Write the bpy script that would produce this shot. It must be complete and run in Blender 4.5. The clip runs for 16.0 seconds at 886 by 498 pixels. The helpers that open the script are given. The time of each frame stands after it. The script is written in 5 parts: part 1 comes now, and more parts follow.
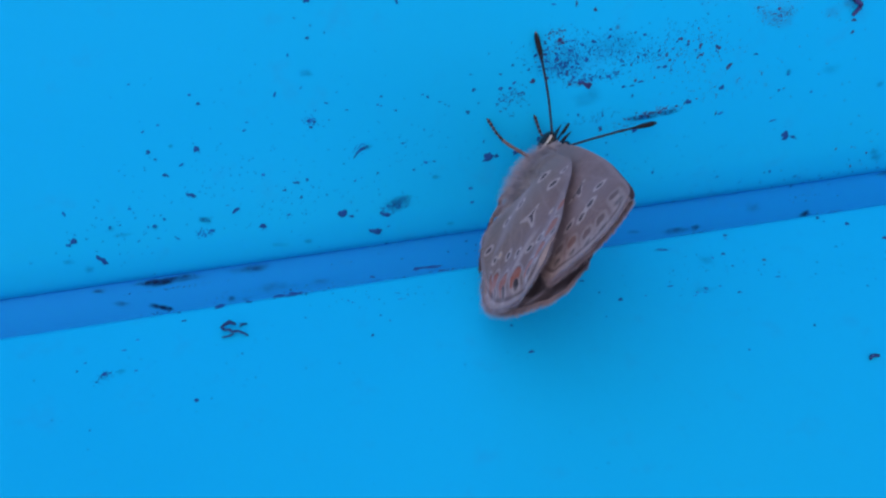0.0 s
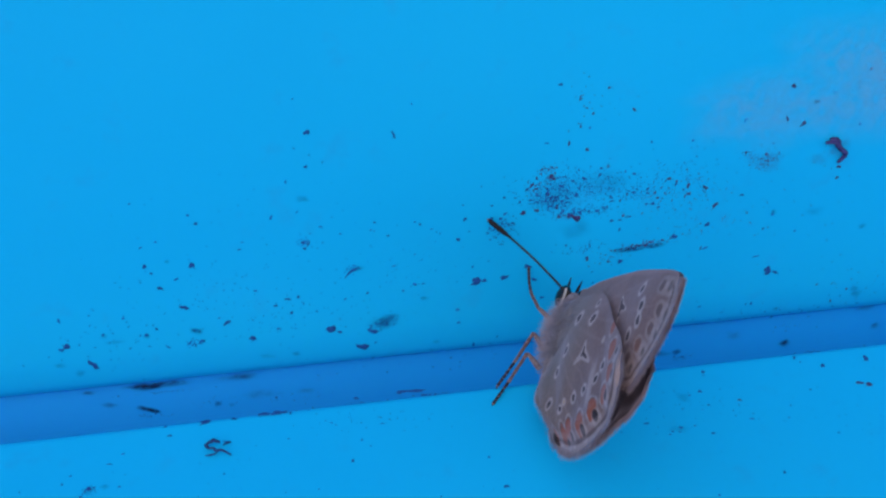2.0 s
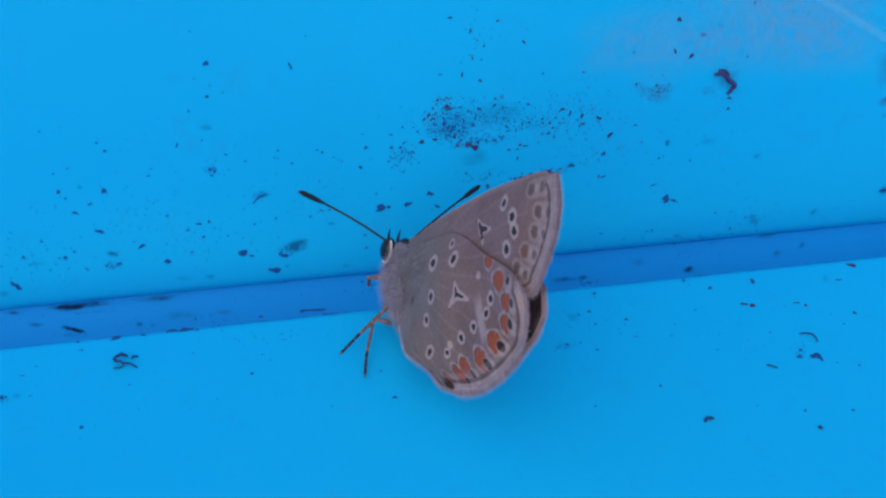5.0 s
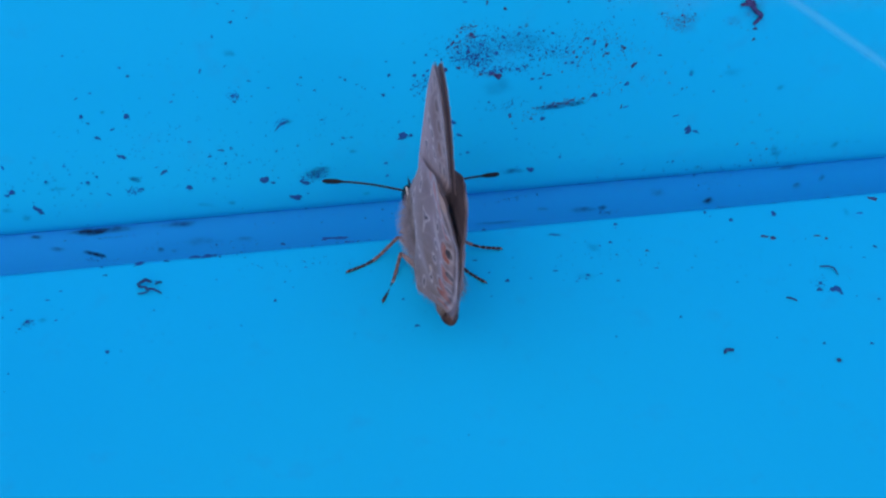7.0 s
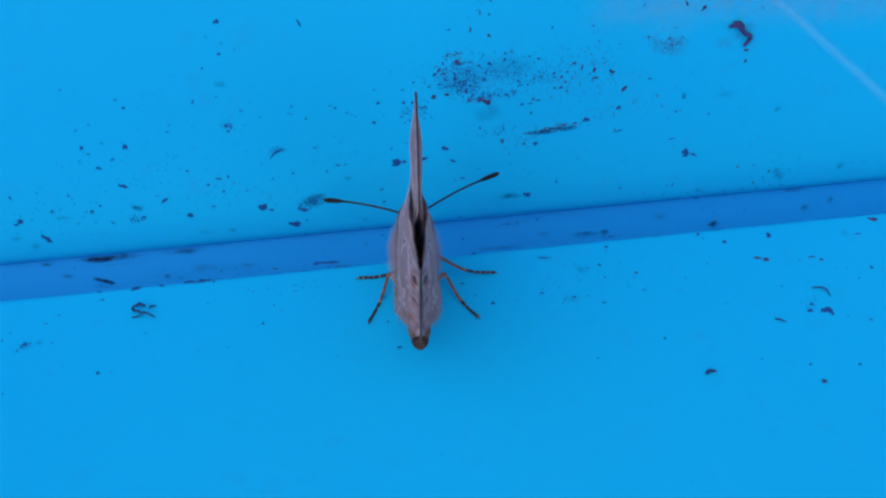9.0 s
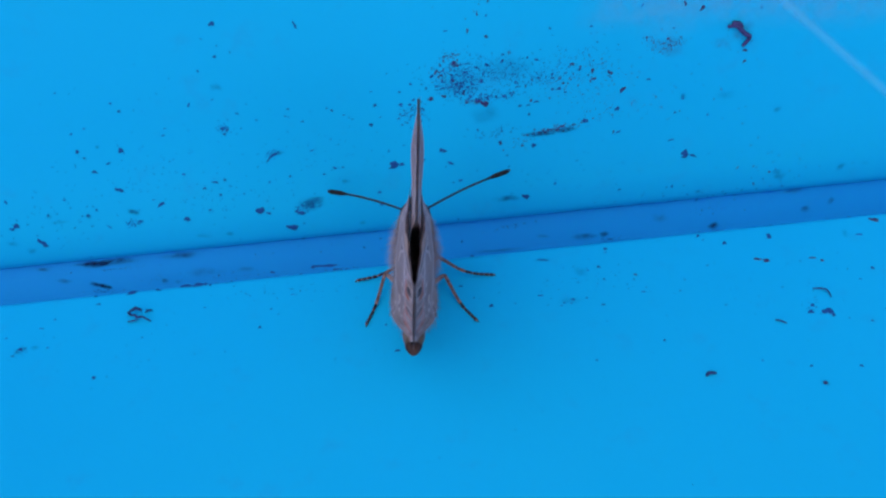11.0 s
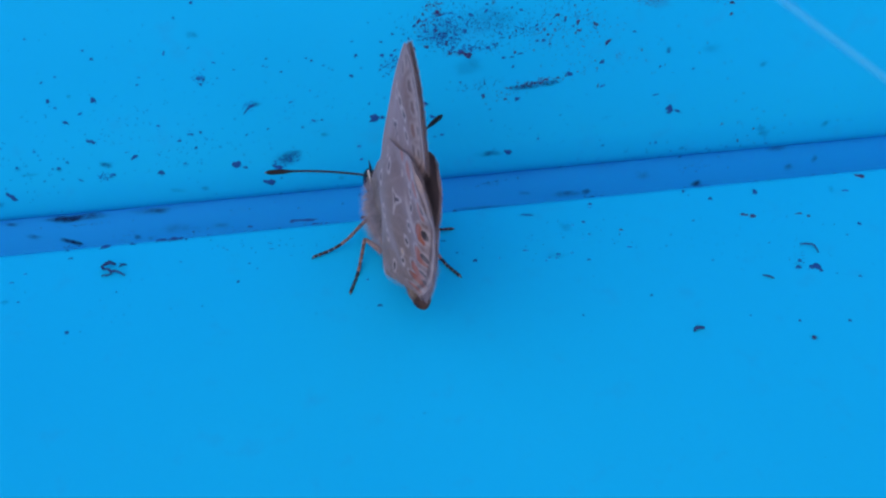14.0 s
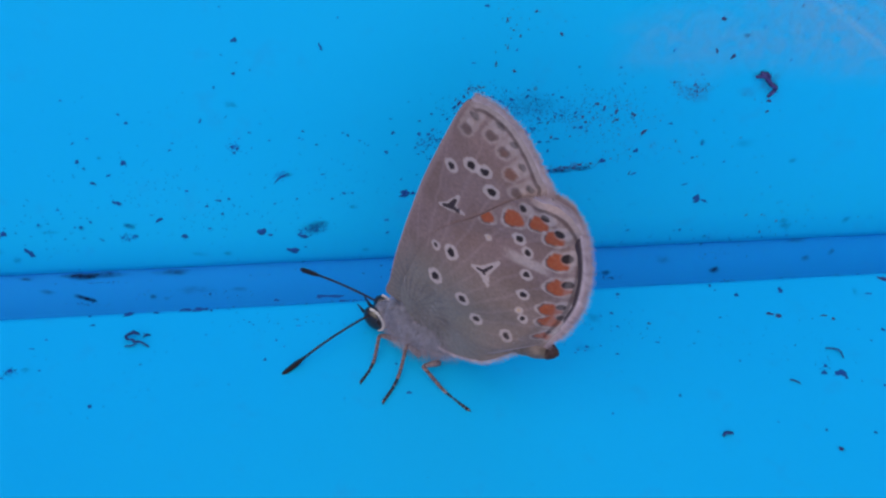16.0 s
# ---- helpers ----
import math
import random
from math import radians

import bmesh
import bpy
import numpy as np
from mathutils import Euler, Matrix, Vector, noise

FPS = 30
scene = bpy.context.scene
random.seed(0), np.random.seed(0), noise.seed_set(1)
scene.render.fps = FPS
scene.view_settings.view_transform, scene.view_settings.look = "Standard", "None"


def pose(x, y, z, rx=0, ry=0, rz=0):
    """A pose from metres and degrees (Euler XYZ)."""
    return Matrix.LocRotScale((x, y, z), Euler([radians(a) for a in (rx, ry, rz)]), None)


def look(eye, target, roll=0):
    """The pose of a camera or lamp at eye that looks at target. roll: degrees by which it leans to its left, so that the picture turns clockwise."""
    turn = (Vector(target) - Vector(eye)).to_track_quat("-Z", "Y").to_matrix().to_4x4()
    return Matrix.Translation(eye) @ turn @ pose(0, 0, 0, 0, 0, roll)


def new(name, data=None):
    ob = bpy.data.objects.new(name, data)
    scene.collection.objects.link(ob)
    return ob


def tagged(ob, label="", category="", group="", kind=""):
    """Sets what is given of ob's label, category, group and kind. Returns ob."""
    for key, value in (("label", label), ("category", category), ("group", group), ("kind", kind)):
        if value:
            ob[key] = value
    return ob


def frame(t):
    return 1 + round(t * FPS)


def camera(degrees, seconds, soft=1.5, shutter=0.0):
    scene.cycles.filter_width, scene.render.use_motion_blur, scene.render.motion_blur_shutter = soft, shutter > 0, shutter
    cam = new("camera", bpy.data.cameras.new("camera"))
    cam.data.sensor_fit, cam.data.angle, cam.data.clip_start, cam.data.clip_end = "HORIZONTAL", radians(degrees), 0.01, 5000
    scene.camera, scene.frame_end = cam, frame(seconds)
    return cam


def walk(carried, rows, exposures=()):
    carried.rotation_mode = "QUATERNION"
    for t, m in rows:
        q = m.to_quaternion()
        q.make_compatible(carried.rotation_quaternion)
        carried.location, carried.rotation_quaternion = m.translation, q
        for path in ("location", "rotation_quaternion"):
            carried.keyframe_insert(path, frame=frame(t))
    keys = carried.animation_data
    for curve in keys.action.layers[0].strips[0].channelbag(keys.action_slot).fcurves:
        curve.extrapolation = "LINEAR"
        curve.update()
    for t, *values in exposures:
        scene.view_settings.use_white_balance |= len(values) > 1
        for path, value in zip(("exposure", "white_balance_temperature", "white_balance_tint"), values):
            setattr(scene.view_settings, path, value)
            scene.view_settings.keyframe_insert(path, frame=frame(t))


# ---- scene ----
MM = 0.001


def mm(x, y, z, rx=0, ry=0, rz=0):
    return pose(x * MM, y * MM, z * MM, rx, ry, rz)


# ---------------------------------------------------------------- camera
cam = camera(40.0, 16.0, soft=2.4, shutter=0.0)
PATH = [
    (0.0, -19.32, -48.96, 42.48, 50.94, -0.82, -14.18),
    (0.5, -18.86, -48.45, 44.06, 51.85, -1.05, -14.80),
    (1.0, -18.53, -48.36, 44.53, 52.23, -1.90, -14.46),
    (1.5, -19.11, -47.71, 45.63, 52.24, -2.58, -14.03),
    (2.0, -18.61, -47.15, 47.60, 52.39, -3.37, -12.44),
    (2.5, -16.05, -49.75, 46.34, 51.45, -3.62, -12.86),
    (3.0, -12.91, -51.82, 47.48, 50.33, -3.87, -12.87),
    (3.5, -11.55, -52.80, 48.33, 50.65, -3.17, -12.36),
    (6.0, -14.53, -51.31, 49.24, 48.19, -3.12, -11.81),
    (6.5, -15.03, -51.00, 49.07, 46.94, -3.44, -12.01),
    (7.0, -13.99, -51.80, 49.41, 46.35, -3.32, -11.35),
    (7.5, -10.95, -52.69, 51.69, 47.02, -3.15, -9.86),
    (8.0, -10.36, -53.44, 51.14, 47.39, -2.09, -9.21),
    (8.5, -9.32, -54.03, 49.00, 47.39, -0.98, -8.67),
    (9.0, -7.98, -54.17, 49.70, 48.02, 0.06, -8.37),
    (11.5, -7.59, -54.00, 48.89, 48.29, 0.43, -8.52),
    (12.0, -7.57, -54.14, 48.48, 47.89, 0.38, -8.74),
    (12.5, -8.51, -53.45, 48.21, 47.37, -0.63, -8.99),
    (13.0, -8.76, -53.53, 47.37, 47.39, -0.90, -9.64),
    (13.5, -9.00, -53.51, 46.96, 47.49, -0.86, -9.76),
    (14.0, -8.73, -53.59, 47.26, 47.21, -0.91, -9.64),
    (14.5, -9.13, -53.33, 47.60, 47.90, -0.91, -9.54),
    (15.0, -9.65, -52.57, 48.18, 48.51, -0.91, -9.43),
    (15.5, -10.63, -51.86, 48.41, 48.77, -2.03, -9.69),
    (16.0, -12.97, -49.26, 49.92, 47.40, -4.99, -9.24),
]
walk(cam, [(r[0], mm(*r[1:])) for r in PATH], [(0.0, 0.08), (2.0, 0.05), (16.0, 0.06)])

# ---------------------------------------------------------------- light
world = bpy.data.worlds.new("sky")
scene.world = world
world.use_nodes = True
wn = world.node_tree
wn.nodes.clear()
w_out = wn.nodes.new("ShaderNodeOutputWorld")
w_bg = wn.nodes.new("ShaderNodeBackground")
w_sky = wn.nodes.new("ShaderNodeTexSky")
w_sky.sky_type = "NISHITA"
w_sky.sun_disc = False
w_sky.sun_elevation = radians(46)
w_sky.sun_rotation = radians(206)
w_sky.air_density, w_sky.dust_density, w_sky.ozone_density = 1.0, 3.0, 1.0
w_bg.inputs["Strength"].default_value = 0.15
wn.links.new(w_sky.outputs[0], w_bg.inputs[0])
wn.links.new(w_bg.outputs[0], w_out.inputs[0])

sun = bpy.data.lights.new("sun", "SUN")
sun.energy, sun.angle, sun.color = 1.5, radians(100), (1.0, 0.97, 0.97)
sun_ob = new("sun", sun)
sun_el, sun_az = radians(46), radians(206)
sun_dir = Vector((math.sin(sun_az) * math.cos(sun_el), math.cos(sun_az) * math.cos(sun_el), math.sin(sun_el)))
sun_ob.matrix_world = look(sun_dir * 2.0, (0, 0, 0))


# ---------------------------------------------------------------- materials
def material(name, color, rough=0.5, metal=0.0, spec=0.5):
    m = bpy.data.materials.new(name)
    m.use_nodes = True
    b = m.node_tree.nodes["Principled BSDF"]
    b.inputs["Base Color"].default_value = (*color, 1)
    b.inputs["Roughness"].default_value = rough
    b.inputs["Metallic"].default_value = metal
    b.inputs["Specular IOR Level"].default_value = spec
    return m


def nd(m, kind, **values):
    node = m.node_tree.nodes.new(kind)
    for key, value in values.items():
        node.inputs[key].default_value = value
    return node


def wire(m, a, b):
    m.node_tree.links.new(a, b)


def grain(m, color_a, color_b, scale, low=0.35, high=0.65, bump=0.0, bump_scale=None, depth=0.0001):
    """Two colours mixed by noise, with a fine relief."""
    b = m.node_tree.nodes["Principled BSDF"]
    co = nd(m, "ShaderNodeTexCoord")
    n = nd(m, "ShaderNodeTexNoise", Scale=scale, Detail=6.0, Roughness=0.6)
    wire(m, co.outputs["Object"], n.inputs["Vector"])
    ramp = nd(m, "ShaderNodeValToRGB")
    ramp.color_ramp.elements[0].position, ramp.color_ramp.elements[1].position = low, high
    ramp.color_ramp.elements[0].color, ramp.color_ramp.elements[1].color = (*color_a, 1), (*color_b, 1)
    wire(m, n.outputs["Fac"], ramp.inputs["Fac"])
    wire(m, ramp.outputs["Color"], b.inputs["Base Color"])
    if bump:
        n2 = nd(m, "ShaderNodeTexNoise", Scale=bump_scale or scale * 4, Detail=4.0)
        wire(m, co.outputs["Object"], n2.inputs["Vector"])
        bp = nd(m, "ShaderNodeBump", Strength=bump, Distance=depth)
        wire(m, n2.outputs["Fac"], bp.inputs["Height"])
        wire(m, bp.outputs["Normal"], b.inputs["Normal"])
    return m


PAINT_A, PAINT_B = (0.0018, 0.322, 0.645), (0.003, 0.349, 0.671)


def blue_paint(name, PAINT_A, PAINT_B, gloss=0.12):
    """Glossy sky-blue enamel: broad fading, faint dust stains, fine orange-peel relief."""
    m = material(name, PAINT_A, rough=0.5, spec=gloss)
    b = m.node_tree.nodes["Principled BSDF"]
    co = nd(m, "ShaderNodeTexCoord")
    broad = nd(m, "ShaderNodeTexNoise", Scale=28.0, Detail=3.0, Roughness=0.5)
    stain = nd(m, "ShaderNodeTexNoise", Scale=420.0, Detail=7.0, Roughness=0.68)
    peel = nd(m, "ShaderNodeTexNoise", Scale=900.0, Detail=3.0)
    for n in (broad, stain, peel):
        wire(m, co.outputs["Object"], n.inputs["Vector"])
    r1 = nd(m, "ShaderNodeValToRGB")
    r1.color_ramp.elements[0].position, r1.color_ramp.elements[1].position = 0.3, 0.7
    r1.color_ramp.elements[0].color, r1.color_ramp.elements[1].color = (*PAINT_A, 1), (*PAINT_B, 1)
    wire(m, broad.outputs["Fac"], r1.inputs["Fac"])
    r2 = nd(m, "ShaderNodeValToRGB")
    r2.color_ramp.elements[0].position, r2.color_ramp.elements[1].position = 0.58, 0.76
    r2.color_ramp.elements[0].color, r2.color_ramp.elements[1].color = (0, 0, 0, 1), (0.16, 0.16, 0.16, 1)
    wire(m, stain.outputs["Fac"], r2.inputs["Fac"])
    mix = nd(m, "ShaderNodeMix")
    mix.data_type = "RGBA"
    wire(m, r2.outputs["Color"], mix.inputs[0])
    wire(m, r1.outputs["Color"], mix.inputs[6])
    mix.inputs[7].default_value = (0.03, 0.17, 0.42, 1)
    wire(m, mix.outputs[2], b.inputs["Base Color"])
    ma = nd(m, "ShaderNodeMath")
    ma.operation = "MULTIPLY_ADD"
    ma.inputs[1].default_value, ma.inputs[2].default_value = 0.25, 0.5 - 0.1
    wire(m, stain.outputs["Fac"], ma.inputs[0])
    wire(m, ma.outputs[0], b.inputs["Roughness"])
    bp = nd(m, "ShaderNodeBump", Strength=0.12, Distance=0.00004)
    wire(m, peel.outputs["Fac"], bp.inputs["Height"])
    wire(m, bp.outputs["Normal"], b.inputs["Normal"])
    return m


M_PAINT = blue_paint("blue_enamel", PAINT_A, PAINT_B)
# deeper blue that holds the shade of the gap between the panels
M_GAPSHADE = blue_paint("shaded_blue_enamel", (0.002, 0.232, 0.66), (0.003, 0.252, 0.69), 0.05)
M_DIRT = grain(material("dark_dirt", (0.03, 0.02, 0.03), 0.85, spec=0.05), (0.007, 0.04, 0.17), (0.014, 0.08, 0.29), 3000, bump=0.3)
M_RUST = grain(material("rust_dirt", (0.1, 0.03, 0.05), 0.85, spec=0.05), (0.02, 0.024, 0.085), (0.045, 0.045, 0.16), 3000, bump=0.5)
M_DUST = grain(material("grey_dust", (0.05, 0.1, 0.2), 0.9, spec=0.05), (0.005, 0.08, 0.27), (0.008, 0.13, 0.4), 3000)
M_GRIME = grain(material("channel_grime", (0.01, 0.03, 0.1), 0.9, spec=0.05), (0.008, 0.06, 0.2), (0.01, 0.1, 0.33), 3000)
M_FAINT = grain(material("blue_grey_dirt", (0.02, 0.05, 0.12), 0.9, spec=0.05), (0.006, 0.075, 0.26), (0.012, 0.13, 0.4), 3000)
M_STRAW = grain(material("dry_fibre", (0.02, 0.02, 0.04), 0.8, spec=0.05), (0.008, 0.024, 0.09), (0.02, 0.045, 0.15), 4000)


def film(name, color):
    """A thin stain, also used for painted haze: see-through where its film is thin, broken by fine noise."""
    m = material(name, color, 0.9, spec=0.05)
    b = m.node_tree.nodes["Principled BSDF"]
    at = nd(m, "ShaderNodeVertexColor")
    at.layer_name = "film"
    co = nd(m, "ShaderNodeTexCoord")
    n = nd(m, "ShaderNodeTexNoise", Scale=1500.0, Detail=5.0, Roughness=0.7)
    wire(m, co.outputs["Object"], n.inputs["Vector"])
    mr = nd(m, "ShaderNodeMapRange")
    mr.inputs["From Min"].default_value, mr.inputs["From Max"].default_value = 0.3, 0.62
    wire(m, n.outputs["Fac"], mr.inputs["Value"])
    mu = nd(m, "ShaderNodeMath")
    mu.operation = "MULTIPLY"
    wire(m, at.outputs["Color"], mu.inputs[0])
    wire(m, mr.outputs["Result"], mu.inputs[1])
    wire(m, mu.outputs[0], b.inputs["Alpha"])
    return m


M_FILM = film("dirt_film", (0.004, 0.04, 0.17))
M_REDFILM = film("red_film", (0.05, 0.04, 0.16))
# pale colour for the sky haze painted on the upright panel
M_HAZEFILM = film("haze_film", (0.22, 0.36, 0.5))
M_GRIMEFILM = film("grime_film", (0.01, 0.03, 0.1))
M_EYE = material("dark_eye", (0.012, 0.006, 0.006), 0.12)
M_PALE = grain(material("pale_scales", (0.5, 0.45, 0.42), 0.8), (0.4, 0.36, 0.36), (0.62, 0.56, 0.56), 6000)
M_LEG = grain(material("leg_scales", (0.3, 0.2, 0.15), 0.8, spec=0.15), (0.075, 0.047, 0.05), (0.16, 0.105, 0.108), 5000)
M_FEMUR = grain(material("femur_scales", (0.2, 0.16, 0.17), 0.9, spec=0.1), (0.11, 0.08, 0.09), (0.23, 0.17, 0.19), 5000)
M_SHINRING = grain(material("shin_rings", (0.04, 0.03, 0.03), 0.8, spec=0.15), (0.06, 0.038, 0.042), (0.12, 0.08, 0.085), 5000)
M_BAND = grain(material("dark_bands", (0.02, 0.014, 0.02), 0.8, spec=0.15), (0.012, 0.009, 0.014), (0.03, 0.02, 0.028), 5000)
M_ANT = grain(material("antenna_black", (0.02, 0.014, 0.014), 0.7, spec=0.15), (0.003, 0.003, 0.006), (0.012, 0.009, 0.014), 5000)
M_FUZZ = grain(material("grey_fuzz", (0.5, 0.45, 0.45), 0.9), (0.17, 0.15, 0.195), (0.34, 0.305, 0.39), 1500)
M_DUSKFUR = grain(material("dusky_fuzz", (0.2, 0.18, 0.2), 0.9), (0.07, 0.066, 0.085), (0.2, 0.175, 0.205), 1500)
M_FRINGE = grain(material("wing_fringe", (0.7, 0.62, 0.6), 0.9), (0.27, 0.19, 0.225), (0.42, 0.315, 0.36), 2000)
M_BODY = grain(material("grey_body", (0.3, 0.26, 0.26), 0.8), (0.085, 0.077, 0.098), (0.2, 0.18, 0.225), 2200, bump=0.6, bump_scale=9000, depth=0.00008)
M_ABDOMEN = grain(material("abdomen_scales", (0.3, 0.22, 0.18), 0.8), (0.05, 0.034, 0.031), (0.125, 0.088, 0.083), 1600, bump=0.6, bump_scale=8000, depth=0.00008)
M_TIP = grain(material("abdomen_tip", (0.03, 0.02, 0.022), 0.85, spec=0.05), (0.016, 0.011, 0.013), (0.058, 0.036, 0.037), 2500)


def pigment_material(name, rough):
    m = material(name, (0.3, 0.2, 0.15), rough, spec=0.05)
    b = m.node_tree.nodes["Principled BSDF"]
    b.inputs["Sheen Weight"].default_value = 0.27
    b.inputs["Sheen Roughness"].default_value = 0.35
    b.inputs["Sheen Tint"].default_value = (0.85, 0.74, 1.0, 1)
    at = nd(m, "ShaderNodeVertexColor")
    at.layer_name = "pigment"
    co = nd(m, "ShaderNodeTexCoord")
    n = nd(m, "ShaderNodeTexNoise", Scale=7000.0, Detail=3.0)
    wire(m, co.outputs["Object"], n.inputs["Vector"])
    mr = nd(m, "ShaderNodeMapRange")
    mr.inputs["To Min"].default_value, mr.inputs["To Max"].default_value = 0.72, 1.28
    wire(m, n.outputs["Fac"], mr.inputs["Value"])
    mul = nd(m, "ShaderNodeMix")
    mul.data_type, mul.blend_type = "RGBA", "MULTIPLY"
    mul.inputs[0].default_value = 1.0
    wire(m, at.outputs["Color"], mul.inputs[6])
    wire(m, mr.outputs["Result"], mul.inputs[7])
    wire(m, mul.outputs[2], b.inputs["Base Color"])
    bp = nd(m, "ShaderNodeBump", Strength=0.4, Distance=0.00003)
    wire(m, n.outputs["Fac"], bp.inputs["Height"])
    wire(m, bp.outputs["Normal"], b.inputs["Normal"])
    return m


M_SILK = material("spider_silk", (0.8, 0.82, 0.85), 0.5)
M_SILK.node_tree.nodes["Principled BSDF"].inputs["Alpha"].default_value = 0.006

M_THINSILK = material("fine_spider_silk", (0.8, 0.82, 0.85), 0.5)
M_THINSILK.node_tree.nodes["Principled BSDF"].inputs["Alpha"].default_value = 0.004

M_WING = pigment_material("wing_scales", 0.75)


# ---------------------------------------------------------------- helpers
def mesh_object(name, verts, faces, mat, parent=None, label="", smooth=True):
    me = bpy.data.meshes.new(name)
    me.from_pydata([tuple(v) for v in verts], [], [tuple(f) for f in faces])
    me.materials.append(mat)
    me.polygons.foreach_set("use_smooth", [smooth] * len(me.polygons))
    me.update()
    ob = new(name, me)
    if parent is not None:
        ob.parent = parent
    if label:
        ob["label"] = label
    return ob


def part(name, bm, mat, parent, label=""):
    me = bpy.data.meshes.new(name)
    bm.normal_update()
    bm.to_mesh(me)
    bm.free()
    mats = mat if isinstance(mat, (list, tuple)) else [mat]
    for q in mats:
        me.materials.append(q)
    me.polygons.foreach_set("use_smooth", [True] * len(me.polygons))
    ob = new(name, me)
    ob.parent = parent
    if label:
        ob["label"] = label
    return ob


def tube_data(points, radii, sides=8):
    """Rings round a line of points, closed at both ends."""
    pts = [Vector(p) for p in points]
    verts, faces = [], []
    ref = Vector((0.13, 0.21, 0.97))
    for i, p in enumerate(pts):
        d = (pts[min(i + 1, len(pts) - 1)] - pts[max(i - 1, 0)]).normalized()
        u = d.cross(ref).normalized()
        v = d.cross(u)
        for k in range(sides):
            a = 2 * math.pi * k / sides
            verts.append(p + (u * math.cos(a) + v * math.sin(a)) * radii[i])
    for i in range(len(pts) - 1):
        for k in range(sides):
            k2 = (k + 1) % sides
            faces.append((i * sides + k, i * sides + k2, (i + 1) * sides + k2, (i + 1) * sides + k))
    faces.append(tuple(range(sides))[::-1])
    faces.append(tuple((len(pts) - 1) * sides + k for k in range(sides)))
    return verts, faces


def tube(bm, points, radii, sides=8, mat_index=0):
    verts, faces = tube_data(points, radii, sides)
    vs = [bm.verts.new(v) for v in verts]
    for f in faces:
        bm.faces.new([vs[k] for k in f]).material_index = mat_index


def catmull(points, steps, closed=False):
    n = len(points)
    p = [np.array(q, float) for q in points]
    out = []
    for i in range(n if closed else n - 1):
        a, b, c, d = (p[(i - 1) % n], p[i], p[(i + 1) % n], p[(i + 2) % n]) if closed else (
            p[max(i - 1, 0)], p[i], p[i + 1], p[min(i + 2, n - 1)])
        for k in range(steps):
            t = k / steps
            out.append(0.5 * (2 * b + (c - a) * t + (2 * a - 5 * b + 4 * c - d) * t * t + (3 * b - a - 3 * c + d) * t ** 3))
    if not closed:
        out.append(p[-1])
    return np.array(out)


# ---------------------------------------------------------------- painted panels
WALL_PROFILE = [(40.0, 170.0), (24.0, 120.0), (11.0, 70.0), (8.2, 45.0), (7.1, 27.0), (6.5, 16.0), (6.3, 10.0), (6.28, 6.5), (6.25, 3.5),
                (6.16, 0.9), (6.1, -0.5), (6.06, -1.4), (6.03, -2.0), (6.06, -2.4), (6.16, -2.7), (6.34, -2.88), (6.5, -2.95)]
WALL_LINE = catmull(WALL_PROFILE, 8)


def wall_y(z):
    return float(np.interp(z, WALL_LINE[::-1, 1], WALL_LINE[::-1, 0]))


def sheet(name, profile, half, steps, mat, wave=0.0):
    """A bent panel: a closed cross section in y and z, drawn out along x."""
    n = len(profile)
    xs = np.linspace(-half, half, steps)
    verts, faces = [], []
    for x in xs:
        for y, z in profile:
            w = wave * (noise.noise((x * 0.02, y * 0.02, z * 0.02)))
            verts.append((x * MM, (y + w) * MM, (z + w) * MM))
    for i in range(steps - 1):
        for k in range(n):
            k2 = (k + 1) % n
            faces.append((i * n + k, (i + 1) * n + k, (i + 1) * n + k2, i * n + k2))
    faces.append(tuple(range(n)))
    faces.append(tuple((steps - 1) * n + k for k in range(n))[::-1])
    ob = mesh_object(name, verts, faces, mat)
    return ob


def round_profile(points, r, k=5):
    """Cross section with its corners rounded."""
    out = []
    n = len(points)
    for i in range(n):
        a, b, c = Vector(points[i - 1]), Vector(points[i]), Vector(points[(i + 1) % n])
        rr = r[i]
        if rr <= 0:
            out.append(tuple(b))
            continue
        d1, d2 = (a - b).normalized(), (c - b).normalized()
        p1, p2 = b + d1 * rr, b + d2 * rr
        for j in range(k + 1):
            t = j / k
            out.append(tuple(p1 * (1 - t) ** 2 + b * 2 * t * (1 - t) + p2 * t * t))
    return out


# lower ledge: flat top, rounded far edge over the gap, front edge folded down
ledge = sheet("panel_ledge", round_profile(
    [(-170, 0), (0.05, 0), (0.05, -2.0), (-168, -2.0), (-168, -60), (-170, -60)],
    [2.0, 0.55, 0.5, 0.6, 0, 0]), 320, 65, M_PAINT)
tagged(ledge, "flat sky-blue painted metal ledge with specks of dirt", "panel", kind="structure")

# upright panel whose foot curves back under itself
outer = [tuple(q) for q in WALL_LINE]
inner = [(y + 2.2, z) for y, z in outer[::-1] if z > -1.5]
wall = sheet("wall_panel", outer + [(8.6, -2.95)] + inner, 320, 65, M_PAINT)
tagged(wall, "upright sky-blue painted panel folded back at its foot, spattered with dirt", "panel", kind="structure")

# recessed strip and floor of the gap between the panels, its shade painted deeper blue
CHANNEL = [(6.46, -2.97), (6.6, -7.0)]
# sloping floor, out of sight, added to bounce light onto the wall's foot
channel = sheet("channel_panel", [CHANNEL[0], CHANNEL[1], (-1.0, -2.15), (-30, -2.15), (-30, -11.0), (14.0, -11.0), (14.0, -2.97)], 320, 65, M_GAPSHADE)
tagged(channel, "sunken channel in the gap between the panels, its shade painted deeper blue", "panel", kind="structure")

